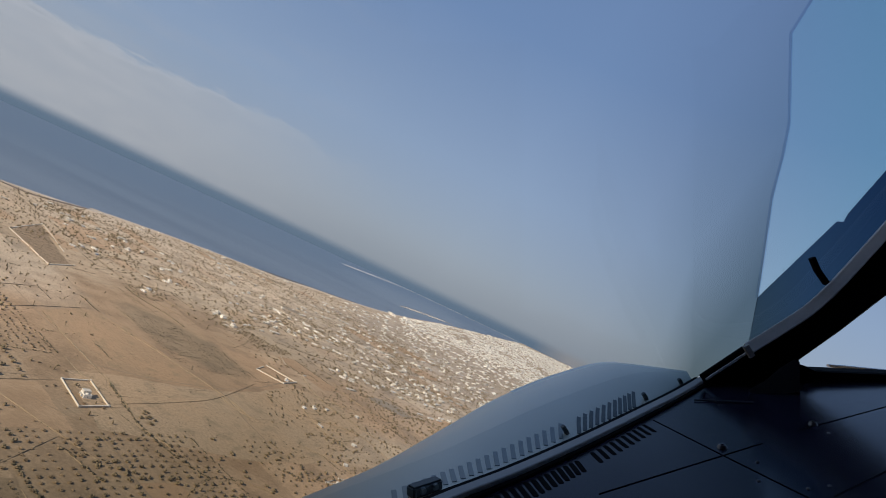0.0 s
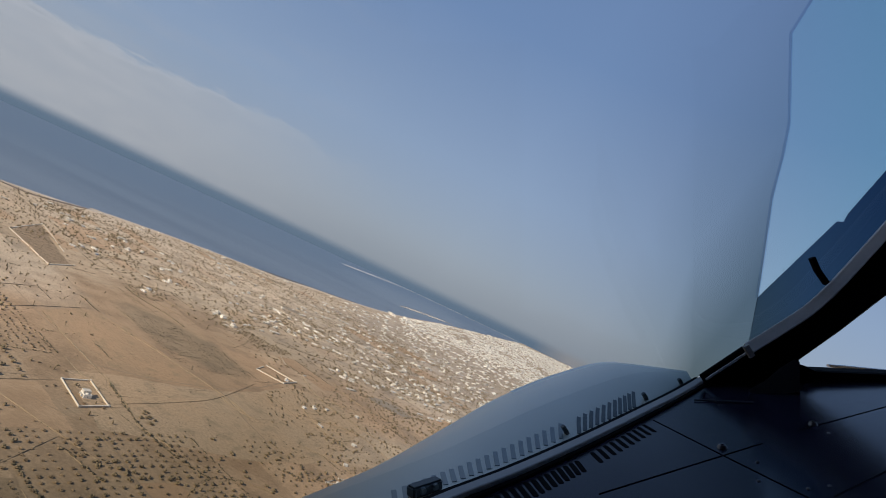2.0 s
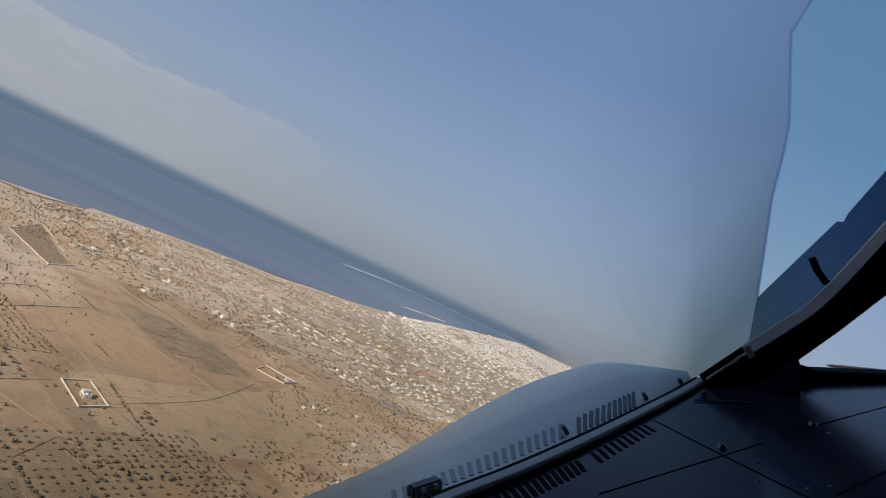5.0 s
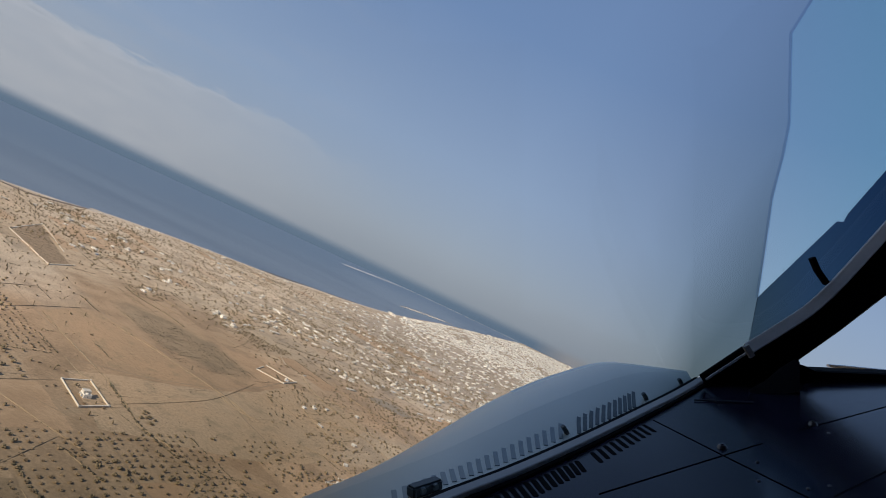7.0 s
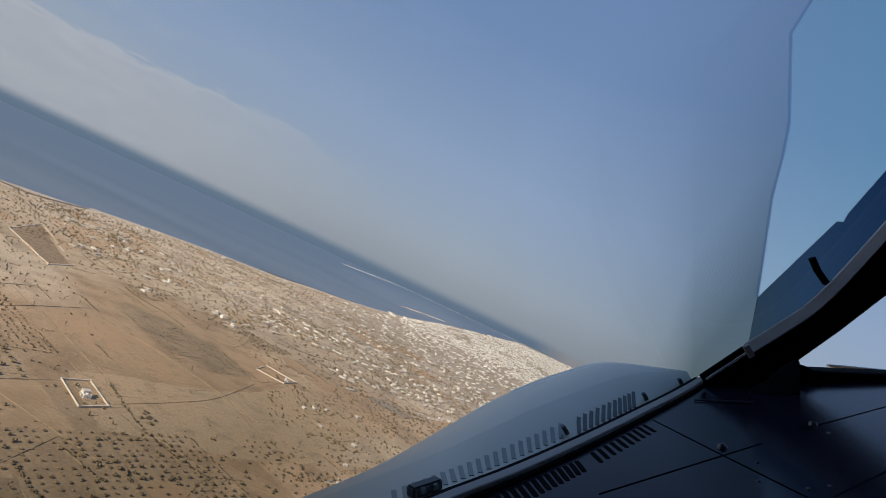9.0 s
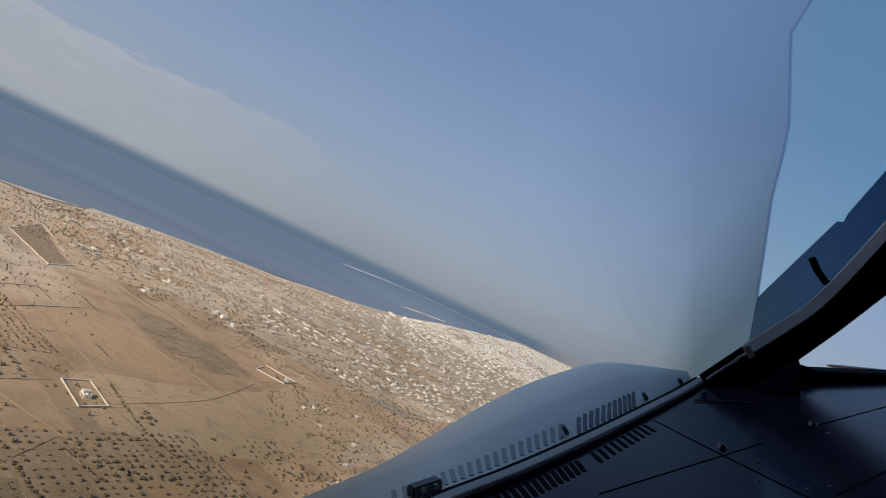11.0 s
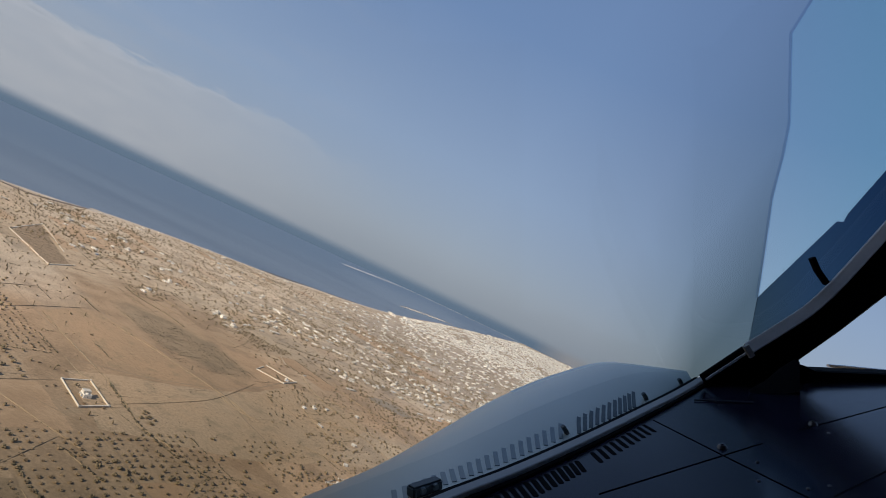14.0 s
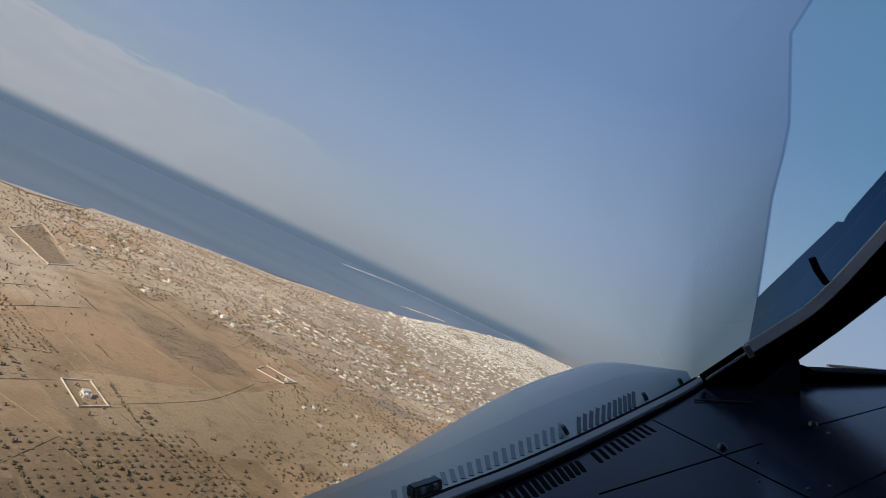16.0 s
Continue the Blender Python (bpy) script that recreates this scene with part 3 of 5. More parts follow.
M_WEEDY = patchy_material("weedy_field", (0.455, 0.330, 0.205), (0.490, 0.342, 0.205), (0.335, 0.252, 0.156))
M_EARTH = patchy_material("reddish_bare_field", (0.440, 0.288, 0.165), (0.395, 0.268, 0.157), (0.325, 0.236, 0.138))
DARK_FIELD = [(-180, 592), (-170, 614), (-151, 642), (-139, 664), (-128, 702), (-124, 752), (-96, 766), (-60, 745), (-60, 640), (-84, 600), (-133, 558)]
RED_FIELD = [(-232, 635), (-214, 636), (-171, 616), (-152, 644), (-140, 667), (-182, 679), (-241, 699), (-253, 680), (-248, 647)]
field_rng = random.Random(70)
for corners, material, label, z in ((DARK_FIELD, M_WEEDY, "dry field overgrown with low weeds", 0.042), (RED_FIELD, M_EARTH, "bare field of reddish earth", 0.046)):
    bm = bmesh.new()
    ring = []
    for a, b in zip(corners, corners[1:] + corners[:1]):
        a, b = Vector(a), Vector(b)
        n = max(2, int((b - a).length / 5))
        ring += [bm.verts.new((*(a.lerp(b, k / n) + Vector((field_rng.uniform(-0.8, 0.8), field_rng.uniform(-0.8, 0.8)))), z)) for k in range(n)]
    bmesh.ops.triangulate(bm, faces=[bm.faces.new(ring)])
    bmesh.ops.recalc_face_normals(bm, faces=bm.faces[:])
    tagged(mesh_object("field", bm, material), label, "field", kind="structure")
for _ in range(2600):
    p = field_rng.uniform(-240, -40), field_rng.uniform(560, 770)
    if inside(p, DARK_FIELD) and noise.noise((p[0] * 0.05, p[1] * 0.05, 2)) > -0.15:
        bushes.append((*p, field_rng.uniform(0.15, 0.42) * (2.0 if field_rng.random() < 0.07 else 1)))
    elif inside(p, RED_FIELD) and field_rng.random() < 0.5:
        bushes.append((*p, field_rng.uniform(0.12, 0.3)))

# ---------------------------------------------------------------- tracks
TRACKS = [
    (3.0, [(-80, 150), (-72, 216), (-71, 250), (-66, 272), (-55, 295), (-44, 334), (-33, 413), (-20, 464), (10, 560)]),
    (2.0, [(-160, 385), (-127, 367), (-107, 359), (-89, 348), (-60, 330)]), (2.0, [(-140, 362), (-115, 351), (-90, 337)]),
    (2.0, [(-370, 770), (-296, 723), (-243, 694), (-201, 686), (-170, 678), (-144, 671), (-130, 663), (-105, 643), (-70, 622)]),
    (2.4, [(-205, 590), (-171, 623), (-160, 636), (-140, 672), (-132, 709), (-130, 748), (-125, 766), (-96, 752), (-60, 740)]),
    (1.8, [(-300, 668), (-238, 637), (-203, 623), (-167, 604), (-160, 596)]), (1.8, [(-194, 452), (-186, 544), (-177, 573), (-172, 583), (-158, 592)]),
    (2.2, [(-540, 920), (-463, 880), (-368, 832), (-306, 799)]), (1.8, [(-310, 780), (-299, 798), (-253, 785), (-229, 784), (-200, 780)]),
]
TRACKS += [
    (2.0, [(-470, 915), (-417, 887), (-339, 843), (-284, 812), (-262, 798)]), (1.6, [(-335, 860), (-318, 845), (-300, 835)]),
    (1.6, [(-300, 782), (-291, 770), (-250, 757)]), (1.8, [(-301, 737), (-302, 760), (-300, 782), (-306, 799)]),
    (2.4, [(-120, 732), (-60, 800), (-30, 880), (-10, 960)]), (3.0, [(-163, 553), (-128, 554), (-99, 538), (-60, 520)]),
    (2.4, [(-340, 900), (-380, 870), (-350, 938), (-275, 1068), (-240, 1130)]), (5.0, [(-690, 900), (-637, 975), (-614, 984), (-587, 992), (-578, 1001), (-576, 1030), (-570, 1052), (-564, 1072)]),
    (2.6, [(-660, 940), (-560, 960), (-520, 1030), (-480, 1120), (-440, 1200)]), (2.4, [(-30, 640), (40, 760), (90, 900), (150, 1100)]),
    (2.0, [(-215, 735), (-160, 712), (-110, 690)]), (2.2, [(-430, 1180), (-330, 1250), (-200, 1330)]), (2.6, [(-111, 997), (-104, 950), (-102, 921), (-86, 894), (-60, 870)]),
]
for k, (wide, line) in enumerate(TRACKS):
    tagged(ribbon("track", line, wide * 0.36, 0.07 + 0.004 * k, M_TRACK, 40 + k), "pale unpaved dirt track across the fields", "dirt track", kind="structure")

# long banks of earth that part the open fields
BANKS = [
    [(-146, 644), (-138, 663)], [(-138, 663), (-127, 657), (-115, 653), (-101, 655)], [(-103, 716), (-75, 691), (-56, 691)], [(-104, 759), (-72, 771)],
    [(-173, 607), (-164, 603), (-150, 594), (-136, 584), (-126, 577), (-112, 575), (-97, 569)], [(-131, 533), (-118, 530), (-106, 527)],
    [(-149, 563), (-141, 589)], [(-274, 789), (-255, 785), (-240, 785)], [(-254, 772), (-235, 765), (-224, 761)], [(-273, 811), (-258, 805), (-250, 805)], [(-238, 788), (-227, 784)],
    [(-271, 835), (-259, 830)], [(-459, 878), (-416, 856), (-368, 830)],
]
BANKS += [
    [(-588, 950), (-508, 902)], [(-561, 951), (-514, 917)], [(-539, 950), (-508, 933)], [(-518, 973), (-469, 951)], [(-444, 929), (-418, 918)],
    [(-434, 942), (-410, 934)], [(-565, 990), (-518, 973)], [(-542, 1039), (-467, 996)], [(-215, 830), (-185, 820)], [(-205, 853), (-190, 855)], [(-243, 843), (-229, 845)], [(-227, 844), (-215, 846)],
    [(-246, 860), (-222, 856)], [(-150, 418), (-125, 404)], [(-118, 414), (-100, 404)], [(-166, 277), (-140, 248)], [(-63, 375), (-27, 381), (14, 394)],
]
for k, line in enumerate(BANKS):
    tagged(ribbon("earth_bank", line, 0.55, 0.04, M_BANK, 400 + k, 0.4), "long pale bank of earth between open fields", "earth bank", kind="structure")

# bare pale threshing floors and a dry pond
for x, y, rx, ry in ((-42, 345, 9, 14), (-599, 1107, 10, 12), (-262, 1090, 22, 14), (-63, 838, 22, 13), (-352, 998, 14, 9)):
    rng = random.Random(int(x * 7 + y))
    bm = bmesh.new()
    dark = rx == 22
    bm.faces.new([bm.verts.new((x + rx * math.cos(a) * rng.uniform(0.8, 1.1), y + ry * math.sin(a) * rng.uniform(0.8, 1.1), 0.20)) for a in [k * math.tau / 22 for k in range(22)]])
    tagged(mesh_object("clearing", bm, M_GREYSOIL if dark else M_BEACH if rx == 10 else M_PLOT), "dark bare patch of trodden ground" if dark else "pale bare patch of trodden ground", "clearing", kind="structure")

corners = [Vector(p) for p in ((-413, 784), (-448, 850), (-340, 768), (-335, 742))]
rng = random.Random(61)
bm = bmesh.new()
bm.faces.new([bm.verts.new((*(a.lerp(b, k / 14) + Vector((rng.uniform(-1, 1), rng.uniform(-1, 1)))), 0.21)) for a, b in zip(corners, corners[1:] + corners[:1]) for k in range(14)])
tagged(mesh_object("fallow", bm, M_FALLOW), "grey weedy fallow inside an old walled field", "fallow field", kind="structure")
for _ in range(700):
    a, b = rng.random(), rng.random()
    p = corners[0].lerp(corners[1], a).lerp(corners[3].lerp(corners[2], a), b)
    bushes.append((p.x, p.y, rng.uniform(0.3, 0.8)))

# ---------------------------------------------------------------- houses
HOUSE_BUILT = {}


def house_parts(root, w, d, h, style, rng):
    """A flat-roofed whitewashed house: walls with a raised rim, roof deck, door, windows; some with an upper room, dome or porch."""
    t = 0.22
    walls = boxes((-w / 2, -d / 2, 0, w / 2, d / 2, h, 0.05))
    part("wall", walls, M_WHITE, root)
    rim = boxes((-w / 2, -d / 2, h, w / 2, -d / 2 + t, h + 0.35), (-w / 2, d / 2 - t, h, w / 2, d / 2, h + 0.35),
                (-w / 2, -d / 2 + t, h, -w / 2 + t, d / 2 - t, h + 0.35), (w / 2 - t, -d / 2 + t, h, w / 2, d / 2 - t, h + 0.35))
    part("parapet", rim, M_WHITE, root)
    part("roof", boxes((-w / 2 + t, -d / 2 + t, h, w / 2 - t, d / 2 - t, h + 0.06)), M_ROOF, root, "pale screeded flat roof")
    part("door", boxes((-0.45, -d / 2 - 0.05, 0, 0.45, -d / 2 + 0.02, 1.9)), M_BLUE, root, "blue painted door")
    spots = [(-w * 0.32, -1), (w * 0.32, -1), (-w * 0.28, 1), (w * 0.25, 1)]
    for x, side in spots:
        y = side * d / 2
        win = part("window", boxes((x - 0.4, y - 0.05, 1.0, x + 0.4, y + 0.05, 1.9)), M_BLUE, root, "small window with a blue frame")
        part("pane", boxes((x - 0.32, y - 0.07, 1.08, x + 0.32, y + 0.07, 1.82)), M_GLASS, win)
    for side in (-1, 1):
        x = side * w / 2
        win = part("window", boxes((x - 0.05, -0.4, 1.0, x + 0.05, 0.4, 1.9)), M_BLUE, root, "small window with a blue frame")
        part("pane", boxes((x - 0.07, -0.32, 1.08, x + 0.07, 0.32, 1.82)), M_GLASS, win)
    if style in ("upper", "large"):
        a = 0.42 if style == "upper" else 0.6
        part("upper_room", boxes((-w / 2 + 0.1, -d / 2 + 0.1, h + 0.06, -w / 2 + w * a, d / 2 - 0.1, h + 2.3, 0.05)), M_WHITE, root)
        part("window", boxes((-w / 2 + w * a - 0.05, -0.4, h + 0.9, -w / 2 + w * a + 0.05, 0.4, h + 1.8)), M_GLASS, root)
    if style in ("dome", "large"):
        bm = bmesh.new()
        bmesh.ops.create_uvsphere(bm, u_segments=16, v_segments=8, radius=min(w, d) * 0.22)
        bmesh.ops.delete(bm, geom=[v for v in bm.verts if v.co.z < -0.02], context="VERTS")
        bmesh.ops.translate(bm, verts=bm.verts, vec=(w * 0.22, 0, h + 0.05))
        part("dome", bm, M_WHITE, root, "rounded whitewashed dome")
    if style in ("porch", "large"):
        part("porch_roof", boxes((-w * 0.3, -d / 2 - 1.8, 2.15, w * 0.3, -d / 2, 2.32)), M_WHITE, root)
        for x in (-w * 0.28, w * 0.28):
            part("pillar", boxes((x - 0.12, -d / 2 - 1.75, 0, x + 0.12, -d / 2 - 1.5, 2.15)), M_WHITE, root)
    if style == "shed":
        part("sheet_roof", boxes((-w / 2 - 0.2, -d / 2 - 0.2, h + 0.35, w / 2 + 0.2, d / 2 + 0.2, h + 0.43)), M_GREY, root, "grey metal sheet roof")
    part("step", boxes((-0.6, -d / 2 - 0.45, 0, 0.6, -d / 2, 0.16)), M_ROOF, root)


STYLES = {
    "plain": (6.2, 4.6, 2.7, "whitewashed flat-roofed farmhouse with small blue windows"),
    "upper": (7.4, 5.2, 2.8, "whitewashed house with an upper room on its roof"),
    "dome": (5.6, 5.0, 2.7, "whitewashed house with a small rounded dome"),
    "porch": (7.0, 4.8, 2.7, "whitewashed house with a pillared porch"),
    "large": (8.2, 6.0, 2.9, "large white villa with upper room, dome and porch"),
    "long": (13.0, 4.4, 2.6, "long low whitewashed farm building"),
    "shed": (6.4, 4.2, 2.4, "white farm shed under a grey sheet roof"),
}


def house(x, y, turn, style="plain", size=1.0, group="houses on the plain"):
    m = pose(x, y, 0, 0, 0, turn)
    if style not in HOUSE_BUILT:
        w, d, h, label = STYLES[style]
        root = thing("house", m, label, "house", group)
        house_parts(root, w, d, h, style, random.Random(len(style)))
        HOUSE_BUILT[style] = root
    else:
        root = copy_thing(HOUSE_BUILT[style], m)
        root["group"] = group
    size *= 0.54
    root.scale = (size, size, size * 0.92)
    taken.append((x, y, STYLES[style][0] * size * 0.75))
    return root


taken = []

FARMS = [
    (-217, 412, -20, "long", 0.9), (-210, 418, 70, "shed", 0.8), (-155, 336, -15, "plain", 0.8), (-222, 531, -20, "long", 0.8), (-232, 528, 60, "porch", 1.0),
    (-177, 423, 0, "plain", 0.7), (-75, 227, 10, "shed", 0.6), (-343, 663, -25, "porch", 1.0), (-336, 668, -25, "plain", 1.0), (-350, 672, 60, "long", 0.8),
    (-176, 429, 30, "shed", 0.6), (-75, 426, 20, "plain", 0.35), (-100, 717, -25, "plain", 0.8), (-96, 727, -25, "upper", 0.7), (-90, 738, 65, "plain", 0.8), (-81, 699, -30, "long", 0.6),
]
FARMS += [
    (-249, 858, -28, "large", 1.0), (-239, 851, 62, "large", 1.1), (-221, 838, -28, "large", 1.15), (-224, 831, 62, "long", 0.5), (-256, 943, -30, "large", 0.8), (-198, 936, -28, "long", 0.8),
    (-209, 945, -28, "upper", 0.9), (-203, 947, 62, "plain", 0.9), (-206, 936, -25, "porch", 0.9), (-204, 965, -25, "upper", 1.0), (-245, 972, 62, "porch", 1.0), (-243, 951, -28, "plain", 1.0),
    (-230, 949, -28, "long", 0.8), (-231, 958, 62, "upper", 0.9), (-231, 969, -28, "porch", 1.0), (-239, 980, -28, "plain", 0.9),
]
FARMS += [
    (-262, 1025, -28, "long", 1.2), (-256, 1022, -28, "long", 1.1), (-239, 1014, 62, "upper", 1.1), (-277, 934, -28, "plain", 0.9), (-275, 947, -28, "shed", 0.9), (-274, 1009, -28, "porch", 1.1),
    (-223, 865, -28, "shed", 0.7), (-224, 870, -28, "plain", 0.6), (-223, 875, 62, "shed", 0.7), (-232, 857, 62, "shed", 0.8), (-72, 758, -28, "plain", 0.8), (-56, 695, -28, "porch", 0.8),
    (-116, 867, -28, "large", 0.8), (-126, 874, 62, "upper", 0.8), (-114, 916, -28, "porch", 1.0), (-295, 814, -20, "shed", 1.2),
]
FARMS += [
    (-496, 944, -30, "dome", 1.1), (-521, 956, -30, "porch", 1.0), (-522, 967, 60, "long", 0.8), (-531, 1002, -30, "upper", 1.1), (-532, 927, -30, "plain", 1.1), (-584, 1096, -30, "plain", 0.9),
    (-417, 944, -30, "large", 0.9), (-449, 979, -30, "upper", 1.1), (-416, 967, -30, "large", 0.8), (-395, 863, -20, "long", 1.1), (-398, 848, -20, "long", 1.0), (-377, 845, 60, "shed", 1.0),
    (-324, 889, -30, "upper", 1.0), (-318, 893, 60, "shed", 0.8), (-396, 992, -30, "dome", 1.1), (-400, 1000, 60, "plain", 0.8),
]
FARMS += [
    (-193, 990, -28, "plain", 1.1), (-188, 982, -28, "dome", 1.0), (-184, 1034, -28, "long", 1.0), (-176, 1026, -28, "upper", 1.1), (-349, 1069, -30, "porch", 0.9), (-313, 1048, -30, "upper", 1.0),
    (-311, 1090, -30, "porch", 1.0), (-361, 963, -30, "porch", 1.0), (-362, 931, -30, "dome", 0.9), (-299, 989, -30, "plain", 0.9), (-560, 1165, -62, "large", 0.8), (-272, 1125, -28, "plain", 1.0),
    (-45, 628, -12, "plain", 0.7), (-24, 654, -12, "long", 0.7), (-17, 658, -12, "large", 0.7), (4, 682, 30, "long", 0.6), (18, 714, 30, "long", 0.6), (-50, 657, 30, "plain", 0.7),
]
for x, y, turn, style, size in FARMS:
    house(x, y, turn, style, size)

# farmhouses standing alone towards the shore, and short rows of houses along the lanes before the town
ALONE = [(-415, 938), (-414, 963), (-428, 1024), (-391, 994), (-360, 926), (-363, 968), (-322, 879), (-434, 1182), (-414, 1180), (-405, 1208), (-317, 1060), (-301, 1061), (-269, 1063), (-247, 848), (-258, 947), (-497, 940), (-394, 832), (-291, 801)]
HAMLETS = [(-139, 967, 28, 5), (-116, 1012, 30, 5), (-83, 1005, 32, 4), (-113, 862, 20, 3), (-99, 885, 24, 4), (-167, 949, 20, 4), (-216, 1035, 12, 4), (-226, 951, 14, 3), (-84, 902, 30, 4), (-193, 1016, 10, 4), (-62, 937, 38, 4), (-26, 882, 48, 4), (-148, 1036, 14, 3), (-50, 985, 36, 5), (-20, 940, 42, 4)]
lane_rng = random.Random(44)
for x, y in ALONE:
    house(x, y, 20 + lane_rng.gauss(0, 12), lane_rng.choice(("long", "plain", "upper", "large")), lane_rng.uniform(0.8, 1.05), "farmhouses towards the shore")
for x, y, turn, n in HAMLETS:
    c, si = math.cos(radians(turn)), math.sin(radians(turn))
    for k in range(n):
        a, b = (k - n / 2) * 10.5 + lane_rng.uniform(-1.5, 1.5), lane_rng.choice((-4, 0, 4)) + lane_rng.uniform(-1, 1)
        house(x + c * a - si * b, y + si * a + c * b, turn + lane_rng.gauss(0, 5), lane_rng.choice(("long", "long", "plain", "upper")), lane_rng.uniform(0.75, 1.0), "houses along the lanes before the town")

# the domed house inside the first walled yard and the low house in the second
house(-156, 577, -31, "large", 1.05)
house(-131, 758, 2, "upper", 0.8)
house(-131, 797, 70, "long", 0.45)


def yard(corners, height, thick, label, gate=3):
    """A walled yard: a wall on each side, capped and with square posts, and an open gap for the gate."""
    height, thick = height * 0.42, thick * 0.8
    root = thing("walled_yard", Matrix.Identity(4), label, "walled yard", "walled yards")
    n = len(corners)
    for k in range(n):
        a, b = Vector(corners[k]), Vector(corners[(k + 1) % n])
        length, turn = (b - a).length, math.atan2(b.y - a.y, b.x - a.x)
        m = Matrix.LocRotScale((a.x, a.y, 0), Euler((0, 0, turn)), None)
        stop = length * (0.72 if k == gate else 1.0) - thick
        wall = part("wall", boxes((thick, -thick / 2, 0, stop, thick / 2, height)), M_WALL, root)
        wall.matrix_basis = m
        cap = part("coping", boxes((thick, -thick * 0.7, height, stop, thick * 0.7, height + 0.05)), M_WHITE, wall)
        post = part("post", boxes((-thick, -thick, 0, thick, thick, height + 0.2), (-thick * 1.3, -thick * 1.3, height + 0.2, thick * 1.3, thick * 1.3, height + 0.28)), M_WHITE, root)
        post.matrix_basis = m
    return root


yard([(-172, 580), (-167, 593), (-145, 579), (-149, 565)], 1.7, 0.35, "white walled yard round a domed house", 9)
yard([(-152, 748), (-154, 770), (-126, 766), (-129, 747)], 1.7, 0.35, "long white walled yard with a low house", 0)
yard([(-415, 782), (-454, 859), (-336, 770), (-331, 738)], 1.3, 0.3, "old stone walled field with dark weedy ground", 1)
yard([(-352, 975), (-366, 992), (-340, 1000), (-330, 985)], 1.4, 0.3, "pale walled yard beside a farmhouse")
yard([(-300, 809), (-303, 816), (-292, 819), (-288, 811)], 0.9, 0.16, "low walled yard round a grey-roofed shed")
yard([(-328, 883), (-331, 893), (-315, 898), (-312, 887)], 0.8, 0.16, "low walled yard round a farmhouse")
yard([(-266, 1012), (-270, 1036), (-246, 1040), (-242, 1014)], 1.2, 0.25, "pale walled yard of a long farm")
yard([(-50, 622), (-47, 634), (14, 690), (16, 682)], 1.2, 0.3, "long white wall along a row of farm buildings", 0)

yard([(-254, 853), (-258, 865), (-243, 868), (-240, 857)], 0.8, 0.14, "low walled garden round a white villa", 2)
yard([(-228, 828), (-232, 842), (-216, 846), (-213, 832)], 0.8, 0.14, "low walled garden round a white villa", 1)
yard([(-246, 946), (-248, 962), (-226, 966), (-224, 950)], 0.8, 0.14, "low walled garden round a cluster of farmhouses", 3)
yard([(-210, 930), (-213, 950), (-195, 952), (-193, 934)], 0.8, 0.14, "low walled garden round a cluster of farmhouses", 0)

# free-standing pale field walls
FIELD_WALLS = [[(-395, 1003), (-375, 985)], [(-428, 952), (-420, 930)], [(-345, 902), (-318, 876)], [(-274, 1051), (-260, 1051)], [(-247, 982), (-225, 977)], [(-225, 828), (-218, 827)], [(-164, 820), (-150, 800)],
               [(-165, 975), (-140, 930)], [(-238, 985), (-215, 940)], [(-470, 880), (-440, 865)], [(-205, 1060), (-165, 1000)]]
for a, b in FIELD_WALLS:
    a, b = Vector(a), Vector(b)
    wall = thing("field_wall", Matrix.LocRotScale((a.x, a.y, 0), Euler((0, 0, math.atan2(b.y - a.y, b.x - a.x))), None), "low pale stone field wall", "stone wall", "field walls")
    part("wall", boxes((0, -0.13, 0, (b - a).length, 0.13, 0.45)), M_STONE, wall)
    part("coping", boxes((-0.05, -0.16, 0.45, (b - a).length + 0.05, 0.16, 0.52)), M_WALL, wall)


def free(x, y, gap=0.0):
    return all((x - a) ** 2 + (y - b) ** 2 > (r + gap) ** 2 for a, b, r in taken)


# houses along the edge of the town and scattered towards the shore
DENSE = [(-205, 1600), (-250, 1800), (-240, 2130), (-205, 2500), (-160, 2760), (-90, 3200), (40, 4040), (160, 4800), (1500, 4800), (1450, 3300), (760, 2000), (341, 1500), (191, 1291), (83, 1164), (5, 985), (-30, 1054), (-78, 1198), (-120, 1250), (-150, 1400)]
LOOSE = [(-262, 1060), (-190, 1000), (-130, 965), (-70, 890), (-24, 833), (15, 860), (180, 930), (409, 1080), (817, 1600), (1500, 2600), (1500, 4800), (330, 4800), (-270, 1800), (-330, 1500), (-300, 1250)]
rng = random.Random(21)
count = 0
while count < 130:
    x, y = rng.uniform(-520, 260), rng.uniform(840, 1420)
    chance = 0.75 if inside((x, y), LOOSE) and y < 1180 else 0.2 if inside((x, y), LOOSE) else 0.05
    if x - coast(y) < 40 or rng.random() > chance or not free(x, y, 3) or inside((x, y), BARE):
        continue
    house(x, y, FIELD_TURN + rng.choice((0, 90, 180)) + rng.gauss(0, 4), rng.choice(("plain", "plain", "upper", "dome", "porch", "long", "shed")), rng.uniform(0.6, 1.05), "houses at the edge of the town")
    count += 1


# ---------------------------------------------------------------- the town
def block_template(rng, upper):
    """A block with a sunk roof behind its rim, some with an upper room."""
    bm = bmesh.new()
    box(bm, -0.5, -0.5, 0, 0.5, 0.5, 1.0)
    top = max(bm.faces, key=lambda f: f.calc_center_median().z)
    bmesh.ops.inset_individual(bm, faces=[top], thickness=0.06)
    bmesh.ops.translate(bm, verts=top.verts, vec=(0, 0, -0.14))
    if upper:
        x = rng.uniform(-0.35, 0.0)
        box(bm, x, -0.42, 0.865, x + 0.42, 0.3, 1.6)
    return template(bm)


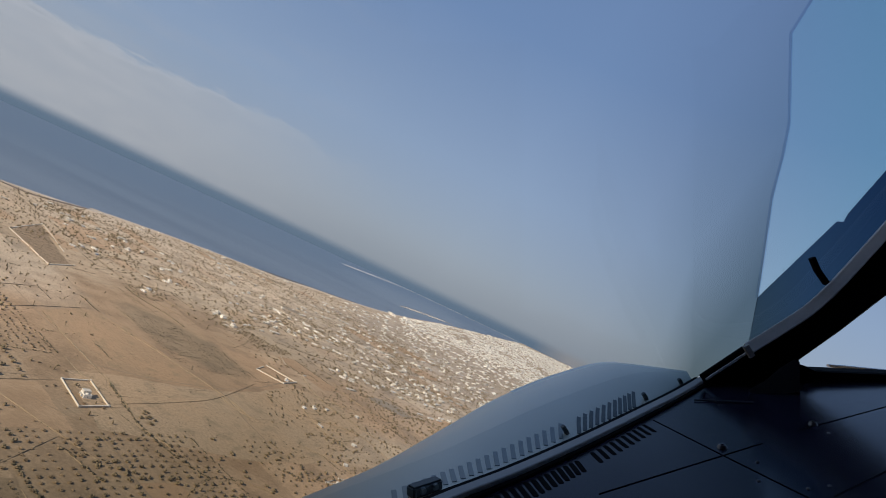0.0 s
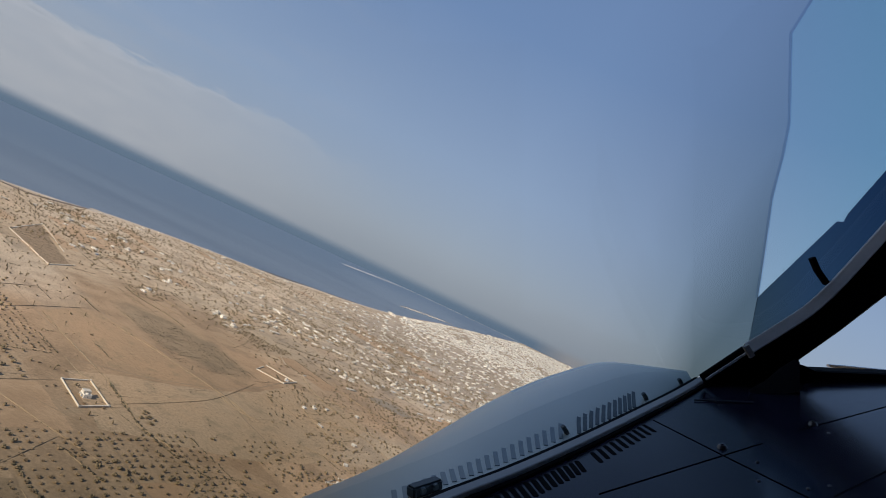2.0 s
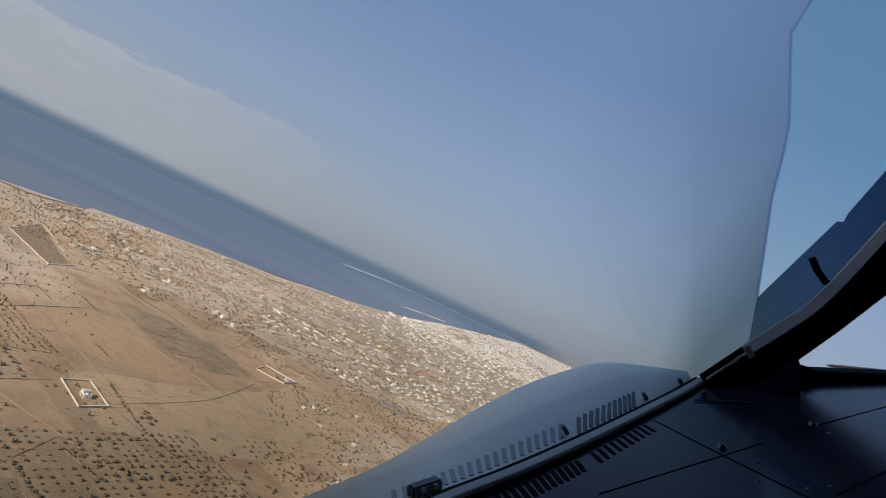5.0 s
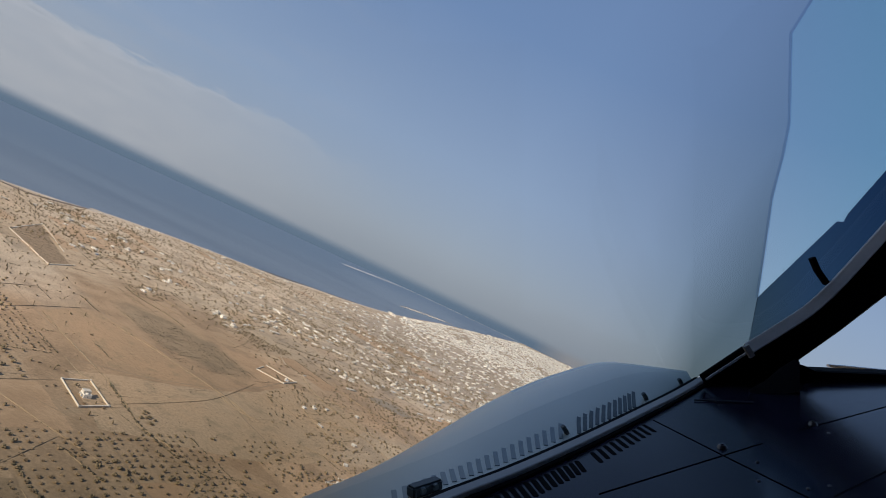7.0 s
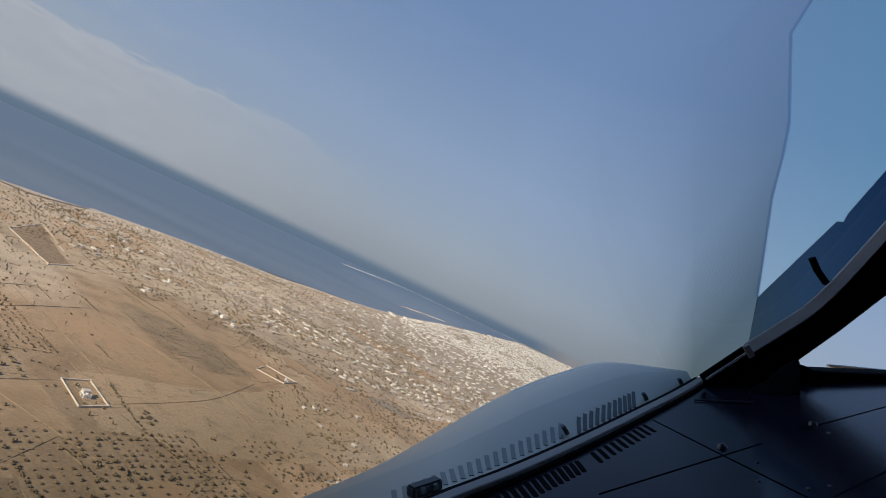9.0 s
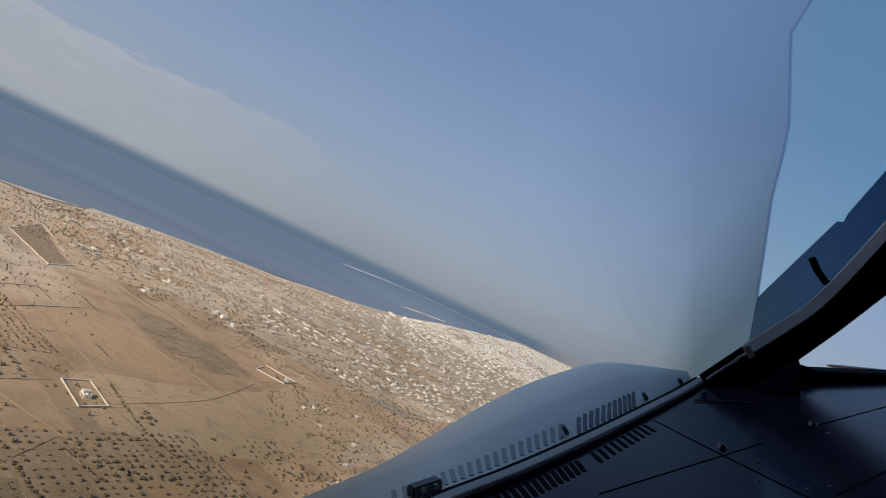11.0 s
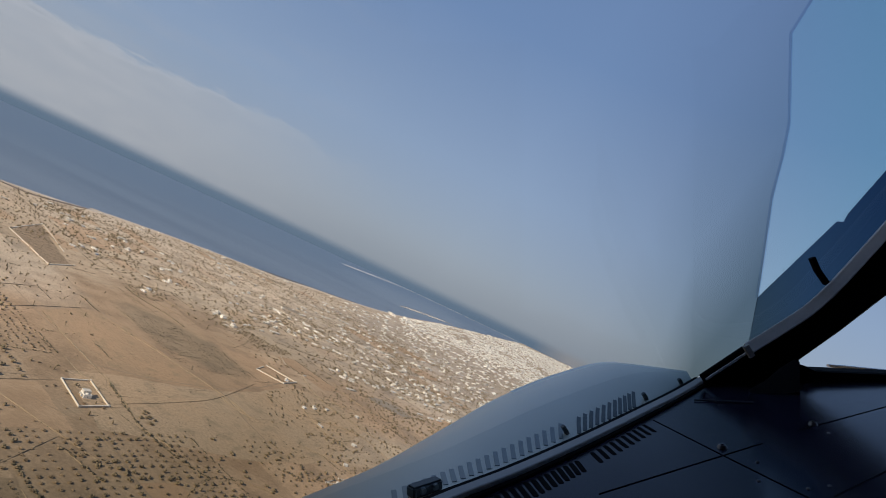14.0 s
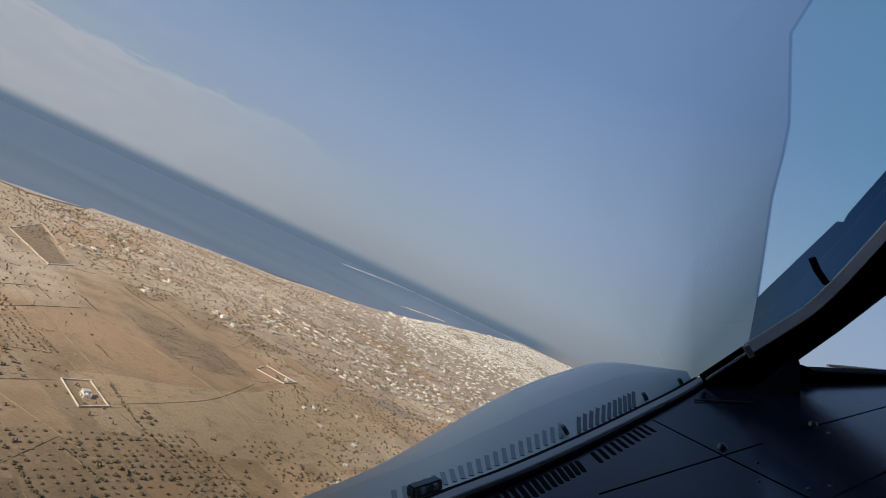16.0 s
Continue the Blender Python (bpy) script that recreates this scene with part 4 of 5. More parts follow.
def opening_template(rng):
    bm = bmesh.new()
    for x in (-0.3, 0.02, 0.3):
        box(bm, x - 0.06, -0.505, 0.35, x + 0.06, -0.49, 0.62)
    for y in (-0.22, 0.22):
        box(bm, -0.505, y - 0.07, 0.35, -0.49, y + 0.07, 0.62)
    return template(bm)


def town_density(x, y):
    if inside((x, y), DENSE):
        d = 0.24 if y < 1500 else 0.36 if y < 1700 else 0.64
    elif inside((x, y), LOOSE):
        d = 0.11
    else:
        d = 0.015
    patch = noise.noise((x * 0.011, y * 0.007, 1.7)) + 0.6 * noise.noise((x * 0.04, y * 0.03, 9.2))
    return d * max(0.0 if y < 2600 else 0.6, min(1.25, 0.85 + 1.1 * patch))


rng = random.Random(8)
town, town_trees = [], []
TOWN_TURN = radians(36)                  # the long streets run with the shore
tc, ts = math.cos(TOWN_TURN), math.sin(TOWN_TURN)
for y0, y1, cell, low in ((820, 1500, 7.5, 1.0), (1500, 2300, 10.0, 1.0), (2300, 3200, 14.0, 1.15), (3200, 4750, 22.0, 1.4)):
    for i in range(int(-500 / cell), int(4100 / cell)):
        for j in range(int(-300 / cell), int(4200 / cell)):
            ja, jb = (i + rng.uniform(-0.35, 0.35)) * cell, (j + rng.uniform(-0.3, 0.3)) * cell * 0.85
            px, py = tc * ja - ts * jb, ts * ja + tc * jb
            sea = px - coast(py) if y0 <= py < y1 and px < 1500 else 0
            if sea < 16:
                continue
            d = town_density(px, py)
            street = ja % 93 < 6 or jb % 37 < 5
            if not street and rng.random() < d and free(px, py, 2):
                row = rng.random() < 0.35
                town.append((rng.randrange(4), px, py, 0, TOWN_TURN + (0 if row or rng.random() < 0.7 else math.pi / 2) + rng.gauss(0, 0.07), cell * (rng.uniform(0.8, 1.35) if row else rng.uniform(0.35, 0.75)), cell * rng.uniform(0.26, 0.46), rng.choice((0.9, 1.1, 1.3, 1.5, 2.0)) * low))
            elif sea > 25 and rng.random() < ((0.40 if d < 0.12 else 0.55) if py < 1700 else 0.42):
                town_trees.append((px, py, rng.uniform(0.55, 1.1) * (1 if py < 1700 else 1.5 if py < 2400 else 2.4)))
block_rng = random.Random(2)
blocks = [block_template(block_rng, k % 2) for k in range(4)]
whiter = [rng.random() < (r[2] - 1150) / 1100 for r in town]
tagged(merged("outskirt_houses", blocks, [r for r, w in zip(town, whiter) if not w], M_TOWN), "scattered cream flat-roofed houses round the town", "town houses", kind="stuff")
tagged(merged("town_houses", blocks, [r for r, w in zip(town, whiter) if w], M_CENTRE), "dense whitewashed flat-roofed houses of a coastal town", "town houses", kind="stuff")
near_town = [(0, *r[1:]) for r in town if r[2] < 1350]
tagged(merged("town_windows", [opening_template(block_rng)], near_town, M_GLASS), "dark windows of the white town houses", "windows", kind="stuff")


# the long white hotel on the shore and the breakwater of the small harbour
def hotel(x, y, turn, w, d, storeys):
    root = thing("hotel", pose(x, y, 0, 0, 0, turn), "long white hotel of several storeys on the shore", "hotel")
    h = storeys * 2.2
    part("wall", boxes((-w / 2, -d / 2, 0, w / 2, d / 2, h, 0.1)), M_WHITE, root)
    part("parapet", boxes((-w / 2 - 0.15, -d / 2 - 0.15, h, w / 2 + 0.15, -d / 2 + 0.2, h + 0.6), (-w / 2 - 0.15, d / 2 - 0.2, h, w / 2 + 0.15, d / 2 + 0.15, h + 0.6)), M_WHITE, root)
    part("roof", boxes((-w / 2 + 0.2, -d / 2 + 0.2, h, w / 2 - 0.2, d / 2 - 0.2, h + 0.1)), M_ROOF, root)
    part("stair_tower", boxes((-2.5, -2.5, h + 0.1, 2.5, 2.5, h + 2.0)), M_WHITE, root)
    for s in range(storeys):
        for k in range(int(w / 4)):
            a = -w / 2 + 2 + k * 4
            win = part("window", boxes((a - 0.8, -d / 2 - 0.06, s * 2.2 + 0.6, a + 0.8, -d / 2 + 0.05, s * 2.2 + 1.7)), M_BLUE, root)
            part("pane", boxes((a - 0.7, -d / 2 - 0.09, s * 2.2 + 0.7, a + 0.7, -d / 2 - 0.05, s * 2.2 + 1.6)), M_GLASS, win)
    return root


hotel(-268, 1772, -62, 40, 9, 2)
hotel(-246, 1838, -70, 26, 8, 2)
rocks = []
rng = random.Random(31)
for p in smooth_line([(-350, 2300), (-338, 2420), (-300, 2545), (-250, 2660), (-205, 2710)], 3.0):
    for _ in range(4):
        rocks.append((0, p.x + rng.gauss(0, 2.5), p.y + rng.gauss(0, 2.5), -0.6, rng.uniform(0, 6), rng.uniform(1, 2.2), rng.uniform(1, 2.2), rng.uniform(0.8, 1.6)))
bm = bmesh.new()
clump(bm, rng, 0, 0, 0.3, 1.0, 0.8, 0.2)
tagged(merged("breakwater", [template(bm)], rocks, M_ROCK), "long pale rock breakwater of a small harbour", "breakwater", kind="stuff")
harbour = []
for _ in range(60):
    t = rng.random()
    x, y = -338 + t * 110 + rng.gauss(0, 5), 2360 + t * 320 + rng.gauss(0, 8)
    harbour.append((rng.randrange(4), x, y, -0.5, rng.uniform(0, 3), rng.uniform(3, 6), rng.uniform(2, 4), rng.uniform(1.2, 2)))
tagged(merged("harbour_sheds", blocks, harbour, M_TOWN), "small white sheds along the harbour mole", "sheds", kind="stuff")

# ---------------------------------------------------------------- trees


def olive_mesh(seed, clumps):
    """Crown of many uneven clumps with gaps between them."""
    rng = random.Random(seed)
    bm = bmesh.new()
    for k in range(clumps):
        a, r = rng.uniform(0, math.tau), 1.15 * math.sqrt(rng.random())
        z = 1.15 + rng.uniform(-0.45, 0.55) * (1.25 - r * 0.6)
        clump(bm, rng, r * math.cos(a), r * math.sin(a) * 0.9, z, rng.uniform(0.30, 0.52) * (1 if clumps > 10 else 1.7 if clumps > 3 else 2.2), 0.8, 0.3)
    return bm


def trunk_mesh(seed):
    rng = random.Random(seed)
    bm = bmesh.new()
    stems = [((0, 0, 0), (0.05, 0.02, 0.7), 0.2, 0.14)] + [((0.05, 0.02, 0.6), (0.6 * math.cos(a), 0.6 * math.sin(a), 1.25), 0.12, 0.05) for a in (0.4, 2.3, 4.4)]
    for a, b, r0, r1 in stems:
        a, b = Vector(a), Vector(b)
        m = Matrix.Translation((a + b) / 2) @ (b - a).to_track_quat("Z", "Y").to_matrix().to_4x4()
        bmesh.ops.create_cone(bm, cap_ends=True, segments=6, radius1=r0 * rng.uniform(0.9, 1.1), radius2=r1, depth=(b - a).length, matrix=m)
    return bm


def cypress_mesh(seed, clumps):
    rng = random.Random(seed)
    bm = bmesh.new()
    for k in range(clumps):
        t = k / clumps
        a = rng.uniform(0, math.tau)
        r = 0.45 * (1 - t * 0.75)
        clump(bm, rng, r * math.cos(a) * 0.6, r * math.sin(a) * 0.6, 0.5 + t * 3.4, r * rng.uniform(0.8, 1.25) + 0.12, 1.3, 0.3)
    return bm


def clear_of_things(rows, gap=0.5):
    """Leaves out what would stand in a house."""
    return [r for r in rows if free(r[0], r[1], gap) and r[0] - coast(r[1]) > 14]


olives, cypresses, hedges, bushes = (clear_of_things(r) for r in (olives, cypresses, hedges, bushes))

# garden trees round the houses
rng = random.Random(77)
for x, y, r in list(taken):
    for _ in range(rng.randrange(3, 8)):
        a, d = rng.uniform(0, math.tau), r + rng.uniform(2, 9)
        p = x + d * math.cos(a), y + d * math.sin(a)
        if free(*p, 0.5):
            (cypresses if rng.random() < 0.3 else olives).append((*p, rng.uniform(0.5, 0.9)))
# hedged gardens round many of the farms
for k, (x, y, r) in enumerate(list(taken)):
    if y > 1100 or k % 5 == 0:
        continue
    turn, w, d = TURN + rng.gauss(0, 0.1), r + rng.uniform(2, 7), r + rng.uniform(2, 6)
    shift = rng.uniform(-3, 3), rng.uniform(-3, 3)
    for a, b, c, e in ((-w, -d, w, -d), (w, -d, w, d), (w, d, -w, d), (-w, d, -w, -d)):
        if rng.random() < 0.4:
            continue
        n = int(math.hypot(c - a, e - b) / 0.9)
        for j in range(n):
            u, v = a + (c - a) * j / n + shift[0], b + (e - b) * j / n + shift[1]
            p = x + u * math.cos(turn) - v * math.sin(turn) + rng.gauss(0, 0.2), y + u * math.sin(turn) + v * math.cos(turn) + rng.gauss(0, 0.2)
            if free(*p, 0.2):
                hedges.append((*p, rng.uniform(0.35, 0.75)))

# loose trees in the north and along the shore
for _ in range(5200):
    x, y = rng.uniform(-620, 120), rng.uniform(780, 1700)
    if x - coast(y) > 22 and free(x, y, 1) and not inside((x, y), BARE) and noise.noise((x * 0.02, y * 0.02, 5)) > -0.1:
        (cypresses if rng.random() < 0.08 else olives).append((x, y, rng.uniform(0.45, 1.0)))
for _ in range(260):
    x, y = rng.gauss(-345, 45), rng.gauss(660, 32)
    (cypresses if rng.random() < 0.4 else olives).append((x, y, rng.uniform(0.5, 0.9)))

# scattered young trees on the open land before the town
YOUNG = [(-130, 720), (-118, 800), (-105, 850), (-10, 880), (20, 760), (-20, 640), (-62, 590), (-85, 620)]
for _ in range(1500):
    x, y = rng.uniform(-140, 30), rng.uniform(585, 890)
    if inside((x, y), YOUNG) and free(x, y, 1) and noise.noise((x * 0.03, y * 0.03, 11)) > -0.25:
        olives.append((x, y, rng.uniform(0.35, 0.8)))

# thick clusters of dark trees
for x, y, n in ((-434, 871, 30), (-451, 961, 24), (-526, 1077, 30), (-543, 1011, 28), (-559, 1034, 24), (-537, 955, 30), (-547, 992, 30), (-463, 985, 40), (-382, 883, 30), (-228, 880, 12), (-248, 893, 14)):
    for _ in range(n):
        p = rng.gauss(x, 12), rng.gauss(y, 16)
        if free(*p, 0.5):
            (cypresses if rng.random() < 0.35 else olives).append((*p, rng.uniform(0.7, 1.15)))
for x, y in ((-121, 535), (-111, 540), (-104, 539), (-129, 539), (-114, 534), (-125, 548), (-130, 587), (-93, 550), (-135, 590)):
    for _ in range(4):
        olives.append((rng.gauss(x, 1.8), rng.gauss(y, 1.8), rng.uniform(0.55, 0.9)))

# the trees of the stretch that is flown over lowest are things of their own
STRETCH = [Vector(p) for p in ((-75, 210), (-85, 340), (-110, 500), (-150, 560), (-190, 800))]


def from_stretch(x, y):
    best = 1e9
    for a, b in zip(STRETCH, STRETCH[1:]):
        t = max(0, min(1, (Vector((x, y)) - a).dot(b - a) / (b - a).length_squared))
        best = min(best, (Vector((x, y)) - a - (b - a) * t).length)
    return best


olives.sort(key=lambda r: from_stretch(r[0], r[1]))
near, rest = olives[:300], olives[300:]
first = []
for k in range(4):
    root = thing("olive_tree", pose(0, 0, 0), "low round grey-green olive tree on dry soil", "olive tree", "olive trees of the grove")
    part("trunk", trunk_mesh(k), M_BARK, root)
    part("crown", olive_mesh(k, 26), M_LEAF, root)
    first.append(root)
for k, (x, y, s) in enumerate(near):
    m = pose(x, y, 0, 0, 0, rng.uniform(0, 360))
    ob = first[k] if k < 4 else copy_thing(first[k % 4], m)
    ob.matrix_basis = m
    ob.scale = (s * 0.85, s * 0.85, s * rng.uniform(0.48, 0.68))


def placed(rows, kinds, low=0.6, high=0.85):
    return [(rng.randrange(kinds), x, y, 0, rng.uniform(0, 6.28), s, s, s * rng.uniform(low, high)) for x, y, s in rows]


def crown_with_stem(bm):
    bmesh.ops.create_cone(bm, cap_ends=False, segments=4, radius1=0.2, radius2=0.12, depth=1.0, matrix=Matrix.Translation((0, 0, 0.5)))
    return template(bm)


tree_kinds = [crown_with_stem(olive_mesh(20 + k, 4)) for k in range(5)] + [crown_with_stem(olive_mesh(30 + k, 2)) for k in range(4)]
grove = placed(rest[:1400], 5) + [(5 + r[0], *r[1:]) for r in placed(rest[1400:], 4)]
tagged(merged("olive_grove", tree_kinds, grove, M_LEAVES), "rows of low grey-green olive trees on dry soil", "olive trees", kind="stuff")
tagged(merged("town_trees", [crown_with_stem(olive_mesh(40 + k, 1 + (k < 2))) for k in range(4)], [(3 if r[2] > 1500 else r[0], *r[1:]) for r in placed(town_trees, 3)], M_LEAVES), "dark green trees between the town houses", "trees", kind="stuff")
tagged(merged("tall_trees", [crown_with_stem(cypress_mesh(60 + k, 7)) for k in range(3)], placed(cypresses, 3), M_LEAVES), "slender dark cypress trees by the farms", "cypress trees", kind="stuff")


def bush_template(seed, clumps):
    r = random.Random(seed)
    bm = bmesh.new()
    for _ in range(clumps):
        clump(bm, r, r.uniform(-0.5, 0.5), r.uniform(-0.5, 0.5), r.uniform(0.2, 0.6), r.uniform(0.35, 0.6), 0.8, 0.3)
    return template(bm)


tagged(merged("hedgerows", [bush_template(80 + k, 1) for k in range(4)], placed(hedges, 4), M_HEDGE), "dark cactus and shrub hedges along the plots", "hedges", kind="stuff")
tagged(merged("scrub", [bush_template(90 + k, 1) for k in range(4)], placed(bushes, 4), M_SCRUB), "low dry scrub on the waste ground", "scrub", kind="stuff")

# ---------------------------------------------------------------- the aircraft's flight deck: x to the right, y up, -z ahead of the eye
M_PANEL = plain_material("matt_black_glareshield", (0.010, 0.010, 0.024), 0.17, vary=0.3, scale=14, bump=0.05, distance=0.001)
M_PANEL.node_tree.nodes["Principled BSDF"].inputs["Specular IOR Level"].default_value = 0.14
M_TRIM = plain_material("grey_seal_strip", (0.52, 0.48, 0.43), 0.6, vary=0.2, scale=30, bump=0.1, distance=0.001)
M_POST = plain_material("grey_post_seal", (0.80, 0.76, 0.71), 0.6, vary=0.2, scale=30, bump=0.1, distance=0.001)
M_PALE = plain_material("pale_edge_strip", (0.80, 0.78, 0.75), 0.45, vary=0.2, scale=30, bump=0.1, distance=0.001)
M_BLACK = plain_material("black_rubber", (0.004, 0.004, 0.005), 0.7, vary=0.2, scale=20, bump=0.1, distance=0.001)
M_BLACK.node_tree.nodes["Principled BSDF"].inputs["Specular IOR Level"].default_value = 0.03
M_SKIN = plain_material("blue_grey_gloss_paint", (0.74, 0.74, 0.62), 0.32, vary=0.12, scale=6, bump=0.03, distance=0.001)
M_NOSE_BRIGHT = plain_material("brightened_nose_paint", (0.88, 0.86, 0.72), 0.36, vary=0.12, scale=6, bump=0.03, distance=0.001)
M_NOSE_GREY = plain_material("ghost_and_nozzle_grey", (0.26, 0.30, 0.29), 0.35, vary=0.2, scale=20, bump=0.05, distance=0.001)
M_POLISH = plain_material("polished_highlight_strip", (0.95, 0.84, 0.66), 0.08, 0.9, vary=0.1, scale=30, bump=0.02, distance=0.0005)
M_NOSE_BLACK = plain_material("ghost_and_wiper_black", (0.10, 0.12, 0.12), 0.5, vary=0.2, scale=20, bump=0.05, distance=0.001)
M_FLANGE = plain_material("dark_blue_frame_paint", (0.05, 0.05, 0.058), 0.6, vary=0.2, scale=12, bump=0.05, distance=0.001)
M_STEEL = plain_material("worn_steel", (0.2, 0.2, 0.21), 0.35, 1.0, vary=0.2, scale=60, bump=0.1, distance=0.0005)
M_LINING = plain_material("dark_cabin_lining", (0.035, 0.036, 0.042), 0.85, vary=0.25, scale=9, bump=0.2, distance=0.002)


def glass_material(name, stops, along, foot=None):
    """Laminated glass whose tint deepens along one way of the pane; stops: (metres, colour). foot: a vignette put into
    the tint along the lower edge beside the pilot.
    """
    n = Nodes(name)
    nodes, tree = n.tree.nodes, n.tree
    xyz = nodes.new("ShaderNodeSeparateXYZ")
    n.link(nodes.new("ShaderNodeTexCoord").outputs["Object"], xyz.inputs[0])
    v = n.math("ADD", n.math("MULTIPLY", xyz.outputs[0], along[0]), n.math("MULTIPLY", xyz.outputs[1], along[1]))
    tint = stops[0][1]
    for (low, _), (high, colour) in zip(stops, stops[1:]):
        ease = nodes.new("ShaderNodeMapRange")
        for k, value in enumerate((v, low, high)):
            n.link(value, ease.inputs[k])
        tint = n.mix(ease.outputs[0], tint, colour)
    # dim lower corner of the view, painted as a darker tint
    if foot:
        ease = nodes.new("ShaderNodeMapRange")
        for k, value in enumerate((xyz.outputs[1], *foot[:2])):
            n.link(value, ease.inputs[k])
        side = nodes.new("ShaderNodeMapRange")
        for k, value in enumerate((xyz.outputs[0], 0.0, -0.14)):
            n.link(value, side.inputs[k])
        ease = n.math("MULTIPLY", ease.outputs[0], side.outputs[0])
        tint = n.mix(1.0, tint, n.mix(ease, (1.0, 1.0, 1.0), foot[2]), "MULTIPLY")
    clear, gloss, both = nodes.new("ShaderNodeBsdfTransparent"), nodes.new("ShaderNodeBsdfGlossy"), nodes.new("ShaderNodeMixShader")
    n.link(tint, clear.inputs[0])
    gloss.inputs["Roughness"].default_value = 0.02
    n.link(0.025, both.inputs[0])
    tree.links.new(clear.outputs[0], both.inputs[1]), tree.links.new(gloss.outputs[0], both.inputs[2])
    tree.links.new(both.outputs[0], nodes["Material Output"].inputs[0])
    nodes.remove(n.bsdf)
    return n.mat


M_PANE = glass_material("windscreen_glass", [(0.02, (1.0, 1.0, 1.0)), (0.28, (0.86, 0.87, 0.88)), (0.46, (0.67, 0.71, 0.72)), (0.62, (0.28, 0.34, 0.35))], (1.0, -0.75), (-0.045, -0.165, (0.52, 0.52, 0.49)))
M_REFLECTION = glass_material("reflection_blue_tint", [(0.55, (0.95, 1.0, 1.0)), (0.85, (0.86, 1.0, 0.98))], (1.0, 0.0))
M_RIM = glass_material("reflection_edge_tint", [(0.0, (0.87, 0.91, 0.96)), (1.0, (0.87, 0.91, 0.96))], (1.0, 0.0))
M_BAND = glass_material("dark_blue_edge_glass", [(0.52, (0.29, 0.35, 0.37)), (0.66, (0.26, 0.35, 0.43)), (0.80, (0.22, 0.31, 0.40))], (1.0, 0.0))

deck = thing("aircraft_flight_deck", SEAT, "dark airliner flight deck with glareshield, windscreen post and nose", "aircraft cockpit")
SHELF = -0.24                                       # height of the glareshield from the eye


def deck_part(name, bm, material, parent=deck, label="", smooth=False):
    ob = part(name, bm, material, parent, label)
    if smooth:
        ob.data.polygons.foreach_set("use_smooth", [True] * len(ob.data.polygons))
    return ob


def bar(points, width, thick, lean=(0, 1, 0)):
    """A flat bar with eased edges along a bent line; lean: the way its broad side faces."""
    bm = bmesh.new()
    up = Vector(lean).normalized()
    pts = [Vector(p) for p in points]
    last = None
    for k, p in enumerate(pts):
        d = (pts[min(k + 1, len(pts) - 1)] - pts[max(k - 1, 0)]).normalized()
        side = d.cross(up).normalized()
        rise = side.cross(d).normalized()
        ring = [bm.verts.new(p + side * a * width / 2 + rise * b * thick / 2) for a, b in ((-1, -0.7), (-0.85, -1), (0.85, -1), (1, -0.7), (1, 0.7), (0.85, 1), (-0.85, 1), (-1, 0.7))]
        if last:
            for j in range(8):
                bm.faces.new((last[j], last[(j + 1) % 8], ring[(j + 1) % 8], ring[j]))
        else:
            bm.faces.new(ring[::-1])
        last = ring
    bm.faces.new(last)
    bmesh.ops.recalc_face_normals(bm, faces=bm.faces[:])
    return bm


def plate(outline, near, far, bevel=0.0, flare=1.0):
    """A flat plate of that outline, across the way ahead; flare: how much wider its far side is."""
    bm = bmesh.new()
    lo, hi = ([bm.verts.new((x * f, y * f, z)) for x, y in outline] for z, f in ((near, 1.0), (far, flare)))
    front = bm.faces.new(lo)
    bm.faces.new(hi[::-1])
    for k in range(len(outline)):
        bm.faces.new((lo[k], hi[k], hi[(k + 1) % len(outline)], lo[(k + 1) % len(outline)]))
    bmesh.ops.recalc_face_normals(bm, faces=bm.faces[:])
    if bevel:
        bmesh.ops.bevel(bm, geom=list(front.edges), offset=bevel, segments=2, affect="EDGES")
    return bm


def slab(outline, top, low):
    """A flat slab of that plan outline (x, z)."""
    bm = bmesh.new()
    a, b = ([bm.verts.new((x, y, z)) for x, z in outline] for y in (top, low))
    bm.faces.new(a), bm.faces.new(b[::-1])
    for k in range(len(outline)):
        bm.faces.new((a[k], b[k], b[(k + 1) % len(outline)], a[(k + 1) % len(outline)]))
    bmesh.ops.recalc_face_normals(bm, faces=bm.faces[:])
    return bm


# the lower edge of the windscreen, from beside the pilot to the centre post, and the crest of the nose outside it
SILL = [(-0.098, -0.234, -0.460), (-0.041, -0.234, -0.509), (0.015, -0.234, -0.565), (0.068, -0.234, -0.613), (0.127, -0.234, -0.673), (0.196, -0.234, -0.747), (0.293, -0.234, -0.856), (0.377, -0.234, -0.952), (0.472, -0.234, -1.068)]
SEAL = smooth_line(SILL, 0.03)
CREST = [(-0.329, -0.394, -0.760), (-0.234, -0.365, -0.809), (-0.152, -0.345, -0.865), (-0.074, -0.324, -0.923), (0.015, -0.294, -0.993), (0.109, -0.267, -1.077), (0.237, -0.251, -1.196), (0.370, -0.247, -1.292), (0.532, -0.280, -1.328)]
face = (0, 0, 1)

# glareshield: a broad shelf between the windscreen and the pilot
outline = [(p.x - 0.006, p.z - 0.006) for p in SEAL] + [(0.52, -1.12), (1.64, -1.12), (1.64, -0.22), (-0.26, -0.22)]
shield = deck_part("glareshield", slab(outline, SHELF, SHELF - 0.014), M_PANEL, label="matt black glareshield shelf with vents and seams")
for a, b in [((0.295, -0.832), (0.326, -0.687)), ((0.326, -0.687), (0.355, -0.560)), ((0.153, -0.581), (0.395, -0.733)), ((0.467, -0.783), (0.709, -0.923)), ((0.379, -0.575), (0.505, -0.658))]:
    deck_part("seam", bar([(a[0], SHELF + 0.0003, a[1]), (b[0], SHELF + 0.0003, b[1])], 0.0012, 0.0008), M_BLACK, shield)


